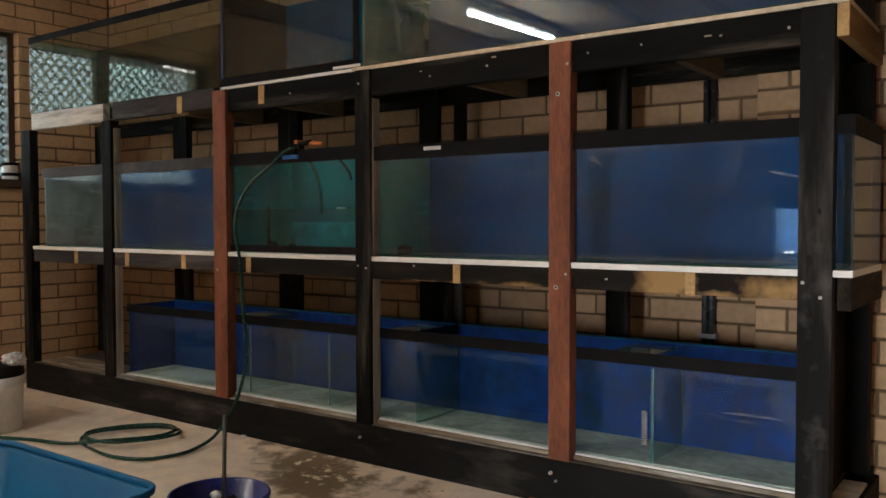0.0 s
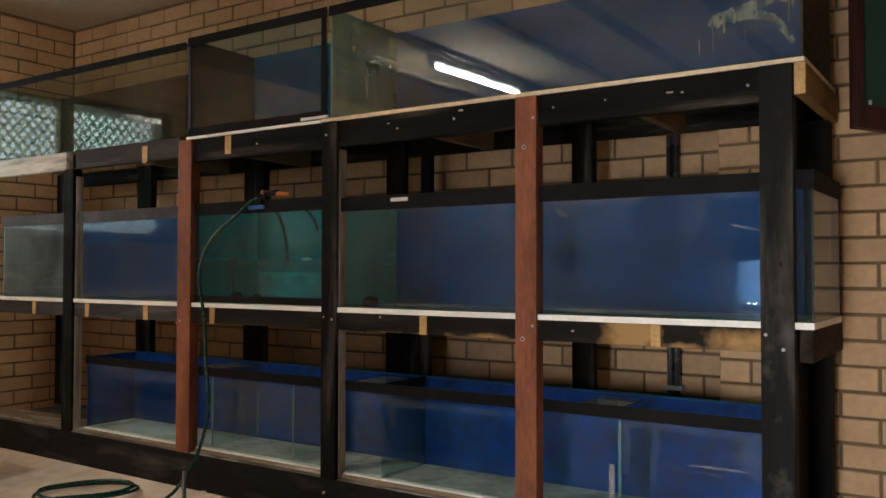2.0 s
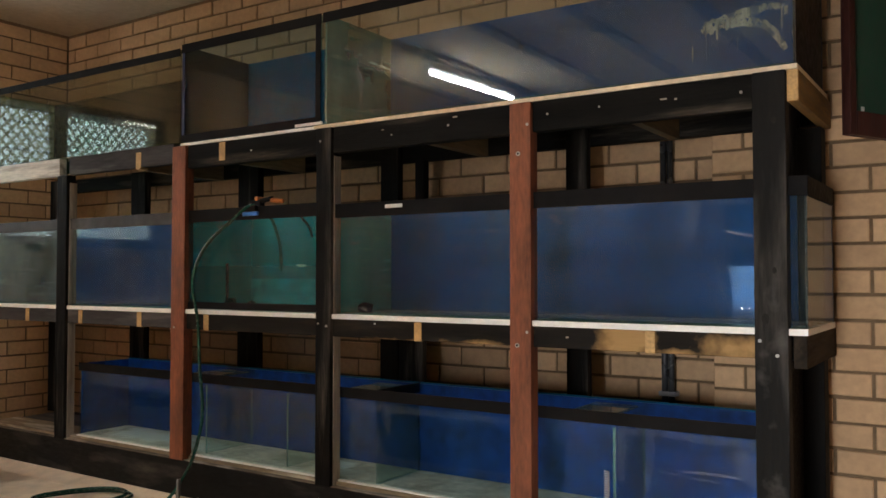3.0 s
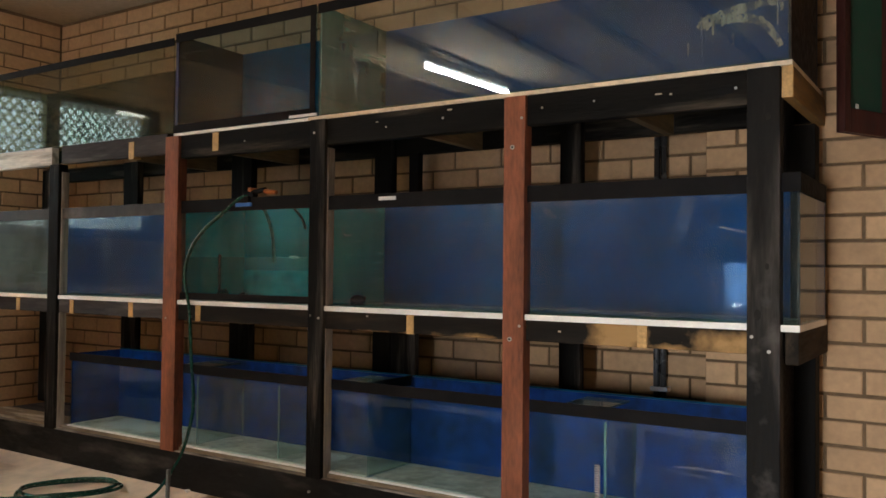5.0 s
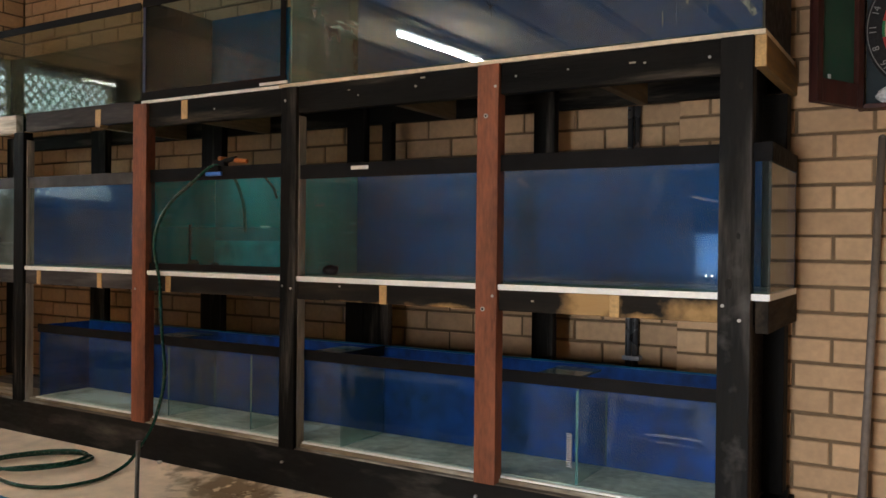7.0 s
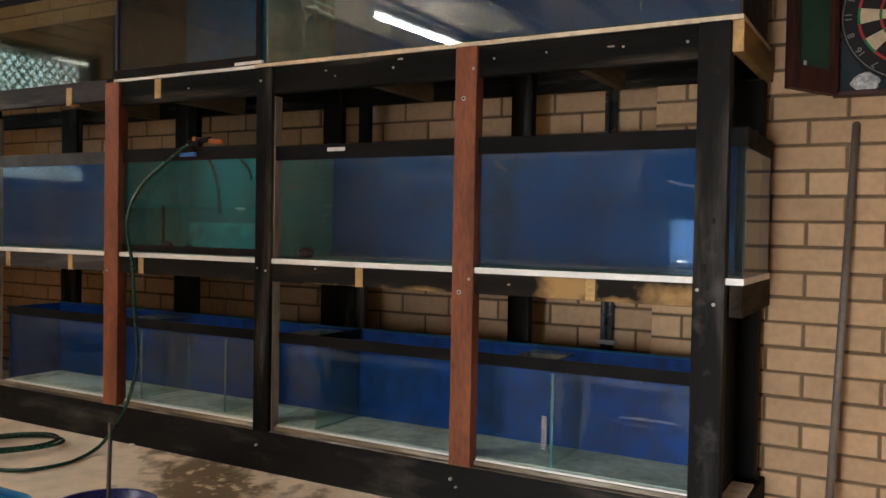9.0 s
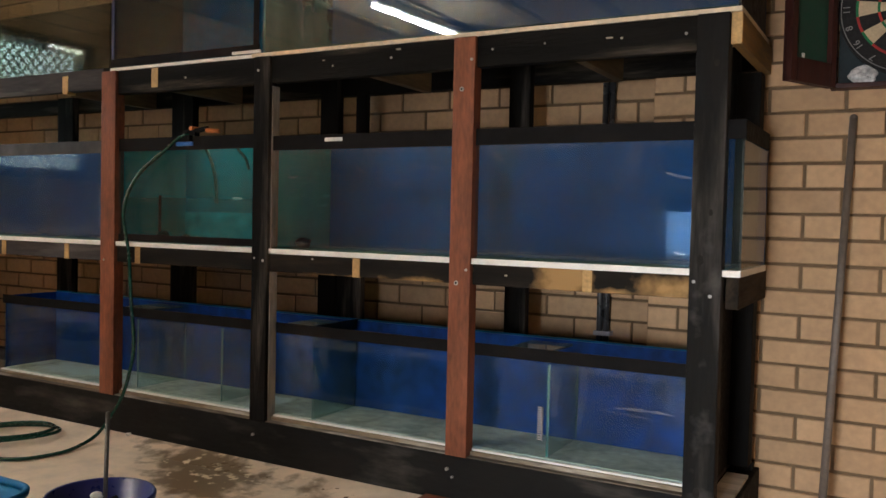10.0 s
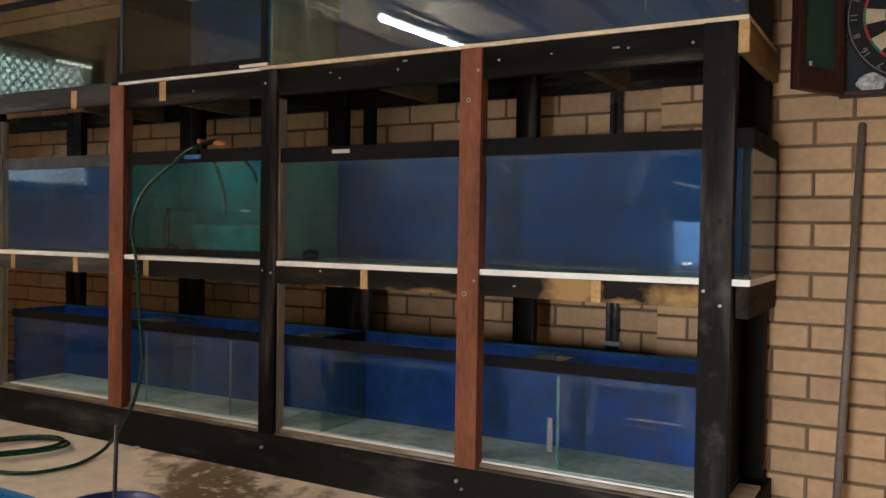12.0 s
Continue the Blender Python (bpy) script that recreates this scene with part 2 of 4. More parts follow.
PINE = mat("bare_pine", (0.52, 0.32, 0.12), 0.65, var=0.3, scale=2.5, fine=18, bump=0.2, stretch=(6, 0.7, 6))
BROWN_PINE = mat("brown_pine", (0.27, 0.165, 0.06), 0.7, var=0.35, scale=2.5, fine=18, bump=0.25, stretch=(6, 0.7, 6), spec=0.2, second=(0.15, 0.09, 0.04), second_at=(0.5, 0.75))
PLY = mat("pale_board", (0.72, 0.60, 0.42), 0.7, var=0.22, scale=6, fine=40, bump=0.2, stretch=(1, 1, 1))
FOAM = mat("white_foam", (0.93, 0.91, 0.86), 0.8, var=0.08, scale=12, fine=120, bump=0.2)
SEAL = mat("pale_silicone", (0.55, 0.68, 0.68), 0.5, var=0.4, scale=14, fine=70, bump=0.2, second=(0.25, 0.38, 0.42), second_at=(0.5, 0.7))
SMEAR = glass("dried_water_smear", (1, 1, 1), 0.045, (0.50, 0.56, 0.62), scale=22.0, ior=1.02)
SMEAR_PALE = glass("pale_dried_drip", (1, 1, 1), 0.12, (0.62, 0.66, 0.68), scale=26.0, ior=1.02)
BLUE = mat("blue_backing", (0.0018, 0.043, 0.165), 0.6, spec=0.15, var=0.3, scale=2.5, fine=26, bump=0.1, second=(0.0032, 0.058, 0.180), second_at=(0.5, 0.75))
INK = mat("ink_blue_backing", (0.003, 0.080, 0.165), 0.5, spec=0.1, var=0.4, scale=3, fine=20, bump=0.05)
NAVY = mat("navy_seal", (0.008, 0.016, 0.07), 0.4, var=0.2, scale=8, fine=60, bump=0.05)
BLUE_DEEP = mat("deep_blue_backing", (0.001, 0.032, 0.178), 0.5, spec=0.2, var=0.55, scale=2.5, fine=20, bump=0.1)
BLACK = mat("black_plastic", (0.009, 0.008, 0.008), 0.7, spec=0.08, var=0.3, scale=8, fine=60, bump=0.08)
SILT = mat("pale_sediment", (0.70, 0.65, 0.54), 0.9, var=0.32, scale=5, fine=30, bump=0.5, second=(0.38, 0.36, 0.29), second_at=(0.45, 0.68))
stain(SILT, [(x, y, 0, 1 / rx, 1 / ry, 0, w) for x, y, rx, ry, w in ((-3.0, 0.20, 0.42, 0.13, 0.85), (-2.60, 0.16, 0.16, 0.12, 0.85), (-1.80, 0.22, 0.12, 0.10, 0.85), (-1.62, 0.18, 0.12, 0.05, 0.6), (-1.38, 0.31, 0.06, 0.03, 0.7), (-0.62, 0.2, 0.14, 0.1, 0.45), (-0.3, 0.2, 0.2, 0.1, 0.40))], (0.86, 0.85, 0.78), (0.80, 1.06), 0.9, 9)
PIPE2 = mat("grey_plastic", (0.40, 0.38, 0.36), 0.5, var=0.3, scale=40, fine=100, bump=0.05)
STEEL = mat("galvanised_steel", (0.42, 0.42, 0.44), 0.38, metal=0.9, var=0.2, scale=5, fine=50, bump=0.05)
KNOT = mat("post_knot", (0.016, 0.013, 0.011), 0.7, var=0.4, scale=60, fine=150, bump=0.2, spec=0.15)
BOLT = mat("zinc_bolt", (0.40, 0.38, 0.35), 0.55, metal=0.3, var=0.15, scale=30, fine=200, bump=0.05)
WIRE = mat("dull_wire", (0.24, 0.23, 0.22), 0.5, metal=0.2, var=0.2, scale=20, fine=90, bump=0.02)
CHALK = mat("limescale", (0.50, 0.50, 0.47), 0.95, var=0.35, scale=18, fine=90, bump=0.2)
WHITE = mat("white_plastic", (0.74, 0.73, 0.69), 0.45, var=0.1, scale=9, fine=60, bump=0.04)
TUBBLUE = mat("blue_tub_plastic", (0.003, 0.118, 0.27), 0.5, var=0.14, scale=4, fine=60, bump=0.05, spec=0.3)
BUCKETBLUE = mat("navy_bucket_plastic", (0.008, 0.016, 0.14), 0.38, var=0.15, scale=5, fine=60, bump=0.04)
HOSE = mat("green_hose", (0.005, 0.050, 0.034), 0.22, var=0.25, scale=9, fine=80, bump=0.08)
DARKPIPE = mat("dark_handle", (0.055, 0.055, 0.048), 0.45, var=0.3, scale=8, fine=60, bump=0.1)
PIPE = mat("grey_pipe", (0.16, 0.125, 0.10), 0.55, var=0.3, scale=6, fine=60, bump=0.1)
MAHOG = mat("mahogany", (0.045, 0.013, 0.010), 0.5, spec=0.25, var=0.35, scale=3, fine=20, bump=0.1, stretch=(6, 6, 1))
CHALKBOARD = mat("green_board", (0.012, 0.055, 0.034), 0.7, var=0.35, scale=5, fine=40, bump=0.05)
FELT = mat("grey_felt", (0.026, 0.036, 0.040), 0.95, var=0.25, scale=8, fine=120, bump=0.2)
SISAL_BLACK = mat("black_sisal", (0.012, 0.011, 0.011), 0.85, var=0.2, scale=20, fine=150, bump=0.1)
SISAL_CREAM = mat("cream_sisal", (0.60, 0.47, 0.30), 0.9, var=0.15, scale=20, fine=150, bump=0.1)
SISAL_RED = mat("red_sisal", (0.42, 0.035, 0.03), 0.9, var=0.15, scale=20, fine=150, bump=0.1)
SISAL_GREEN = mat("green_sisal", (0.02, 0.19, 0.07), 0.9, var=0.15, scale=20, fine=150, bump=0.1)
FILM = mat("clear_wrap", (0.62, 0.60, 0.58), 0.25, var=0.4, scale=25, fine=80, bump=0.8, dist=0.01)
ORANGE = mat("orange_plastic", (0.55, 0.16, 0.03), 0.4, var=0.15, scale=10, fine=60, bump=0.04)
SKYBLUE = mat("blue_clip_plastic", (0.03, 0.16, 0.55), 0.4, var=0.1, scale=10, fine=60, bump=0.04)
REDP = mat("red_plastic", (0.40, 0.03, 0.03), 0.4, var=0.2, scale=10, fine=60, bump=0.04)
BROWNFRAME = mat("brown_window_frame", (0.055, 0.032, 0.02), 0.5, var=0.25, scale=4, fine=30, bump=0.1)
ROLLER = mat("roller_door_steel", (0.30, 0.28, 0.25), 0.5, metal=0.2, var=0.15, scale=3, fine=30, bump=0.1)
DRIVE = mat("driveway", (0.36, 0.33, 0.29), 0.9, var=0.2, scale=1.2, fine=20, bump=0.2)
GRILLE = mat("dark_grille", (0.06, 0.055, 0.05), 0.5, metal=0.3, var=0.1, scale=10, fine=60, bump=0.03)
GLASS = glass("tank_glass", (0.90, 0.97, 0.97), 0.013, (0.24, 0.42, 0.52), scale=3.0, ior=1.38)
GLASS_SIDE = glass("tank_side_glass", (0.86, 0.95, 0.93), 0.002)
GLASS_END = glass("tank_end_glass", (0.66, 0.86, 0.79), 0.008, (0.15, 0.34, 0.28))
ALGAE = glass("algae_glass", (0.05, 0.19, 0.21), 0.8, (0.03, 0.42, 0.52), scale=2.0)
ALGAE_BACK = glass("teal_back_glass", (0.18, 0.46, 0.48), 0.42, (0.025, 0.38, 0.46), scale=2.0)
ALGAE_FILM = mat("teal_algae_film", (0.05, 0.52, 0.58), 0.7, var=0.45, scale=4, fine=22, bump=0.1, spec=0.1, second=(0.02, 0.32, 0.38), second_at=(0.45, 0.7))
GLASS_TEAL = glass("algae_side_glass", (0.38, 0.76, 0.78), 0.58, (0.10, 0.53, 0.56), scale=1.6)
GLASS_FILMED = glass("filmed_end_glass", (0.66, 0.72, 0.73), 0.05, (0.33, 0.38, 0.44), scale=3.0)
GLASS_HAZE = glass("hazy_side_glass", (0.55, 0.70, 0.66), 0.55, (0.58, 0.63, 0.61), scale=4.0)
# murky front and brown back panes together veil the bricks behind
GLASS_MURKY = glass("murky_glass", (0.70, 0.73, 0.66), 0.05, (0.27, 0.26, 0.21), scale=3.0, ior=1.55)
BROWN_BACK = glass("brown_back_glass", (0.27, 0.28, 0.22), 0.16, (0.15, 0.15, 0.11), scale=2.0)
GLASS_INK = glass("dark_tank_glass", (0.72, 0.88, 0.96), 0.004, (0.16, 0.34, 0.44), scale=4.0, ior=1.52)
GLASS_ALGAE = glass("algae_front_glass", (0.72, 0.93, 0.94), 0.05, (0.05, 0.42, 0.48), scale=2.0, ior=1.42)
GLASS_SEA = glass("sea_green_end_glass", (0.55, 0.76, 0.72), 0.42, (0.17, 0.40, 0.37), scale=4.0)
LIME_THIN = glass("thin_limescale_film", (1, 1, 1), 0.05, (0.60, 0.58, 0.54), scale=30.0)
STAINED = mat("stained_end_glass", (0.016, 0.014, 0.018), 0.55, var=0.5, scale=6, fine=40, bump=0.1, spec=0.12, second=(0.075, 0.050, 0.036), second_at=(0.5, 0.75))
INK_GLASS = glass("ink_tinted_glass", (0.05, 0.08, 0.14), 0.06, (0.004, 0.03, 0.07), scale=4.0)
LIME = glass("limescale_film", (1, 1, 1), 0.36, (0.62, 0.61, 0.56), scale=30.0)
GLASS_TOP = glass("top_tank_glass", (0.90, 0.95, 0.92), 0.030, (0.42, 0.44, 0.43), scale=3.0, ior=1.62)
GLASS_DUSTY = glass("dusty_glass", (0.90, 0.95, 0.95), 0.026, (0.44, 0.50, 0.54), scale=4.0, ior=1.31)
GLASS_EDGE = glass("glass_edge", (0.30, 0.62, 0.55), 0.25, (0.35, 0.52, 0.48))
BRACE = glass("dusty_brace_glass", (0.6, 0.78, 0.74), 0.35, (0.45, 0.55, 0.52), scale=8.0)
GLASS_FRONT_LOW = glass("low_tank_glass", (0.86, 0.94, 0.95), 0.014, (0.20, 0.42, 0.58), scale=3.5, ior=1.35)
WATER = glass("green_water", (0.52, 0.86, 0.88), 0.06, (0.02, 0.32, 0.38), scale=3.0, ior=1.33)
WINDOW_GLASS = glass("window_glass", (0.9, 0.97, 0.96), 0.04, (0.5, 0.6, 0.6), ior=2.2)
TUBE_LIGHT = glow("lit_tube", (1.0, 0.96, 0.86), 145.0)


# ---- builders ----
def box(bm, x0, x1, y0, y1, z0, z1, bev=0.0):
    vs = [bm.verts.new((x, y, z)) for x in (x0, x1) for y in (y0, y1) for z in (z0, z1)]
    fs = [bm.faces.new([vs[i] for i in q]) for q in ((0, 1, 3, 2), (4, 6, 7, 5), (0, 4, 5, 1), (2, 3, 7, 6), (0, 2, 6, 4), (1, 5, 7, 3))]
    if bev:
        es = list({e for f in fs for e in f.edges})
        bmesh.ops.bevel(bm, geom=es, offset=bev, segments=2, profile=0.6, affect="EDGES")
    return bm


def fresh():
    return bmesh.new()


def mesh_of(name, bm, material):
    bmesh.ops.recalc_face_normals(bm, faces=bm.faces)
    me = bpy.data.meshes.new(name)
    bm.to_mesh(me)
    bm.free()
    for m in (material if isinstance(material, (list, tuple)) else [material]):
        me.materials.append(m)
    return me


def solid(name, bm, material, label, category, group="", kind="", smooth=False):
    ob = new(name, mesh_of(name, bm, material))
    if smooth:
        for p in ob.data.polygons:
            p.use_smooth = True
    return tagged(ob, label, category, group, kind)


def empty(name, label, category, at=(0, 0, 0), group="", kind=""):
    ob = new(name)
    ob.location = at
    return tagged(ob, label, category, group, kind)


def part(name, bm, material, parent, label="", smooth=False):
    ob = new(name, mesh_of(name, bm, material))
    if smooth:
        for p in ob.data.polygons:
            p.use_smooth = True
    ob.parent = parent
    bpy.context.view_layer.update()
    ob.matrix_parent_inverse = parent.matrix_world.inverted()
    return tagged(ob, label)


def rod(bm, a, b, r, seg=12, r2=None):
    a, b = Vector(a), Vector(b)
    d = b - a
    m = Matrix.Translation((a + b) / 2) @ d.to_track_quat("Z", "Y").to_matrix().to_4x4()
    bmesh.ops.create_cone(bm, cap_ends=True, segments=seg, radius1=r, radius2=r if r2 is None else r2, depth=d.length, matrix=m)
    return bm


def sweep(bm, pts, r, seg=8, closed=False, steps=8):
    """A round tube along a smooth line through the points."""
    P = [Vector(p) for p in pts]
    n = len(P)
    line = []
    for i in range(n if closed else n - 1):
        p0, p1, p2, p3 = (P[(i - 1) % n] if closed or i else P[0]), P[i], P[(i + 1) % n], (P[(i + 2) % n] if closed or i + 2 < n else P[-1])
        for k in range(steps):
            t = k / steps
            line.append(0.5 * ((2 * p1) + (p2 - p0) * t + (2 * p0 - 5 * p1 + 4 * p2 - p3) * t * t + (3 * p1 - p0 - 3 * p2 + p3) * t ** 3))
    if not closed:
        line.append(P[-1])
    rings = []
    m = len(line)
    up = Vector((0.13, 0.21, 0.97))
    for i, c in enumerate(line):
        d = (line[(i + 1) % m] if closed or i + 1 < m else c) - (line[i - 1] if closed or i else c)
        s = d.cross(up).normalized()
        u = s.cross(d).normalized()
        rings.append([bm.verts.new(c + r * (math.cos(a) * s + math.sin(a) * u)) for a in [2 * math.pi * k / seg for k in range(seg)]])
    for i in range(m if closed else m - 1):
        A, B = rings[i], rings[(i + 1) % m]
        for k in range(seg):
            bm.faces.new((A[k], A[(k + 1) % seg], B[(k + 1) % seg], B[k]))
    if not closed:
        bm.faces.new(rings[0])
        bm.faces.new(rings[-1])
    return bm


def lathe(bm, profile, seg=40, at=(0, 0, 0)):
    rings = [[bm.verts.new((at[0] + r * math.cos(2 * math.pi * k / seg), at[1] + r * math.sin(2 * math.pi * k / seg), at[2] + z)) for k in range(seg)] for r, z in profile]
    for A, B in zip(rings, rings[1:]):
        for k in range(seg):
            bm.faces.new((A[k], A[(k + 1) % seg], B[(k + 1) % seg], B[k]))
    return bm


# ---- setting ----
slab = box(fresh(), XL - 0.3, XR + 0.3, YS - 0.2, YB + 0.3, FLOOR - 0.15, FLOOR)
ends = [[slab.verts.new((x, y, z)) for y, z in ((-0.13, FLOOR + 0.0005), (-0.0065, FLOOR + 0.021), (-0.0065, FLOOR - 0.01), (-0.13, FLOOR - 0.01))] for x in (-4.335, -0.021)]
for f in (ends[0], ends[1][::-1], *[[ends[0][k], ends[1][k], ends[1][(k + 1) % 4], ends[0][(k + 1) % 4]] for k in range(4)]):
    slab.faces.new(f)   # screed sloping up to the base plank
solid("floor", slab, CONCRETE, "bare tan concrete garage floor with stains", "floor", kind="structure")
solid("ceiling", box(fresh(), XL - 0.3, XR + 0.3, YS - 0.3, YB + 0.3, CEIL, CEIL + 0.1), PLASTER, "dim flat sheeted garage ceiling", "ceiling", kind="structure")
wall_north = solid("wall_north", box(fresh(), XL, XP, YB + 0.008, YB + 0.25, FLOOR, CEIL), MORTAR, "tan brick rear wall in running bond", "wall", kind="structure")
wall_pier = solid("wall_north_pier", box(fresh(), XP + 0.004, XR, YP + 0.008, YB + 0.25, FLOOR, CEIL), MORTAR, "thicker tan brick stretch of the rear wall", "wall", kind="structure")
y0, y1, zs, zh = WIN
bm = fresh()
xa, xb = XL - 0.23, XL - 0.008
box(bm, xa, xb, YS, y0, FLOOR, CEIL)
box(bm, xa, xb, y1, YB + 0.25, FLOOR, CEIL)
box(bm, xa, xb, y0, y1, FLOOR, zs)
box(bm, xa, xb, y0, y1, zh, CEIL)
wall_west = solid("wall_west", bm, MORTAR, "tan brick side wall with a window opening", "wall", kind="structure")
solid("wall_east", box(fresh(), XR, XR + 0.2, YS, YB + 0.25, FLOOR, CEIL), PLAIN_WALL, "plain tan masonry side wall", "wall", kind="structure")
bm = fresh()
box(bm, XL - 0.23, DOOR[0], YS - 0.2, YS, FLOOR, CEIL)
box(bm, DOOR[1], XR + 0.2, YS - 0.2, YS, FLOOR, CEIL)
box(bm, DOOR[0], DOOR[1], YS - 0.2, YS, 2.15, CEIL)
# unseen pier, added to block the doorway's bright reflection beside the end post
box(bm, -0.76, -0.30, YS - 0.085, YS - 0.0002, FLOOR, 2.1495)
solid("wall_south", bm, PLAIN_WALL, "plain tan masonry wall around the garage door, with an added unseen pier", "wall", kind="structure")
solid("ground", box(fresh(), -60, 60, -60, YS - 0.2, FLOOR - 0.4, FLOOR - 0.02), DRIVE, "pale outdoor driveway ground", "ground", kind="structure")
roller = empty("roller_door", "half-raised grey steel roller door in the garage opening", "garage door", kind="structure")
nsl = 14
for i in range(nsl):
    za = DOOR[2] + (2.15 - DOOR[2]) * i / nsl
    zb = DOOR[2] + (2.15 - DOOR[2]) * (i + 1) / nsl - 0.0005
    part("slat", box(box(fresh(), DOOR[0] + 0.002, DOOR[1] - 0.002, YS - 0.12, YS - 0.09, za, zb, 0.006), DOOR[0] + 0.002, DOOR[1] - 0.002, YS - 0.125, YS - 0.1205, za - 0.01, zb + 0.008), ROLLER, roller)

# ---- window in the side wall ----
window = empty("window_1", "brown framed window with a diamond security grille", "window", (XL, -0.66, zs), kind="structure")
xp = XL - 0.075
for nm, a in (("window_frame", (y1 - 0.05, y1 - 0.001, zs, zh)), ("window_frame", (y0 + 0.001, y0 + 0.05, zs, zh)), ("mullion", (-0.76, -0.67, zs, zh)),
              ("window_frame", (y0 + 0.05, y1 - 0.05, zh - 0.03, zh - 0.001)), ("window_frame", (y0 + 0.05, y1 - 0.05, zs + 0.001, zs + 0.016))):
    part(nm, box(fresh(), xp - 0.05, xp + 0.02, *a, 0.004), BROWNFRAME, window)
part("window_sill", box(fresh(), XL - 0.09, XL + 0.05, y0 - 0.03, y1 + 0.03, zs - 0.05, zs + 0.0, 0.006), BROWNFRAME, window, "dark brown sill board")
for a, b in ((y0 + 0.05, -0.76), (-0.67, y1 - 0.05)):
    g = part("pane", box(fresh(), xp + 0.010, xp + 0.015, a, b, zs + 0.016, zh - 0.03), WINDOW_GLASS, window)
    g.visible_shadow = False
bm = fresh()
xg, st, w = xp - 0.045, 0.076, 0.0078
ya, yb, za, zb = y0 + 0.05, y1 - 0.05, zs + 0.016, zh - 0.03
for sgn in (1, -1):
    k = -40
    while k < 70:
        c = k * st
        # the line z - za = sgn * 1.15 * (y - ya) + c, clipped to the opening
        lo, hi = ya, yb
        s = 1.15 * sgn
        t1, t2 = sorted(((0 - c) / s, (zb - za - c) / s))
        lo, hi = max(lo, ya + t1), min(hi, ya + t2)
        if hi - lo > 0.02:
            rod(bm, (xg, lo, za + s * (lo - ya) + c), (xg, hi, za + s * (hi - ya) + c), w, 5)
        k += 1
part("grille", bm, GRILLE, window, "dark diamond mesh security grille")
solid("backdrop", box(fresh(), -9.0, -8.9, -9, 4, -1, 5), mat("garden_haze", (0.55, 0.62, 0.58), 1.0, var=0.3, scale=1.2, fine=8, bump=0), "pale daylit fence beyond the window", "backdrop", kind="structure")


def cloth(name, color, trans):
    """A sheet that lets light glow through it."""
    m = mat(name, color, 0.6, var=0.25, scale=5, fine=30, bump=0.3)
    t = m.node_tree
    tl, mx = t.nodes.new("ShaderNodeBsdfTranslucent"), t.nodes.new("ShaderNodeMixShader")
    tl.inputs[0].default_value = (*trans, 1)
    mx.inputs[0].default_value = 0.85
    t.links.new(t.nodes["Principled BSDF"].outputs[0], mx.inputs[1])
    t.links.new(tl.outputs[0], mx.inputs[2])
    t.links.new(mx.outputs[0], t.nodes["Material Output"].inputs[0])
    return m


def hung_sheet(x0, x1, z0, z1, y, folds, depth):
    bm = fresh()
    n = 60
    top, bot = [], []
    for i in range(n + 1):
        x = x0 + (x1 - x0) * i / n
        d = depth * math.sin(i / n * folds * 2 * math.pi) + depth * 0.5 * math.sin(i * 1.7)
        top.append((x, y + d * 0.6, z1))
        bot.append((x, y + d, z0 + 0.012 * math.sin(i * 0.9)))
    for off in (0.0, 0.003):
        a = [bm.verts.new((p[0], p[1] + off, p[2])) for p in top]
        b = [bm.verts.new((p[0], p[1] + off, p[2])) for p in bot]
        for k in range(n):
            bm.faces.new((a[k], a[k + 1], b[k + 1], b[k]))
    return bm


solid("tarpaulin", hung_sheet(DOOR[0] - 0.02, DOOR[0] + 0.55, 0.70, DOOR[2] + 0.10, YS - 0.19, 5, 0.05), cloth("blue_tarpaulin", (0.18, 0.30, 0.50), (0.55, 0.76, 1.0)), "blue tarpaulin hanging from the roller door", "tarpaulin", smooth=True)
# added sheet, stands in for whitish objects reflected below the tarpaulin
solid("doorway_sheet", hung_sheet(DOOR[0] - 0.02, DOOR[0] + 0.55, FLOOR + 0.002, 0.70, YS - 0.16, 4, 0.02), cloth("pale_sheet", (0.4, 0.4, 0.4), (0.30, 0.33, 0.38)), "pale sheet standing in for whitish objects low in the doorway", "sheet", smooth=True)

# ---- rack frame ----
ZT, ZM, ZB = 1.58, 0.818, 0.135     # tops of the upper shelf, the middle shelf and the base
POSTS = (("post", -4.335, -4.24, DARK, "black"), ("post", -3.51, -3.427, DARK, "black"), ("post", -2.603, -2.512, RED, "red"),
         ("post", -1.719, -1.640, DARK, "black"), ("post", -0.830, -0.748, RED, "red"), ("post", -0.02, 0.073, DARKR, "black"))
rack = empty("tank_rack", "long timber aquarium rack of black posts and two red posts", "rack", (-2.1, 0.25, FLOOR))
D = 0.04
for nm, a, b, m, c in POSTS:
    z0 = ZB if a < -0.1 else FLOOR + 0.02
    top = 1.565 if a > -2.7 else 1.49
    part(nm, box(fresh(), a, b, -0.012, D, z0, top, 0.004), m, rack, "red hardwood post" if m is RED else "black-stained post")
    if m is DARK and -4 < a < -1:
        part("packer", box(fresh(), b + 0.0005, b + 0.006, 0.004, D + 0.004, z0, 1.45, 0.001), PACK, rack, "grey unpainted edge strip")
edges = [(p[1], p[2]) for p in POSTS]
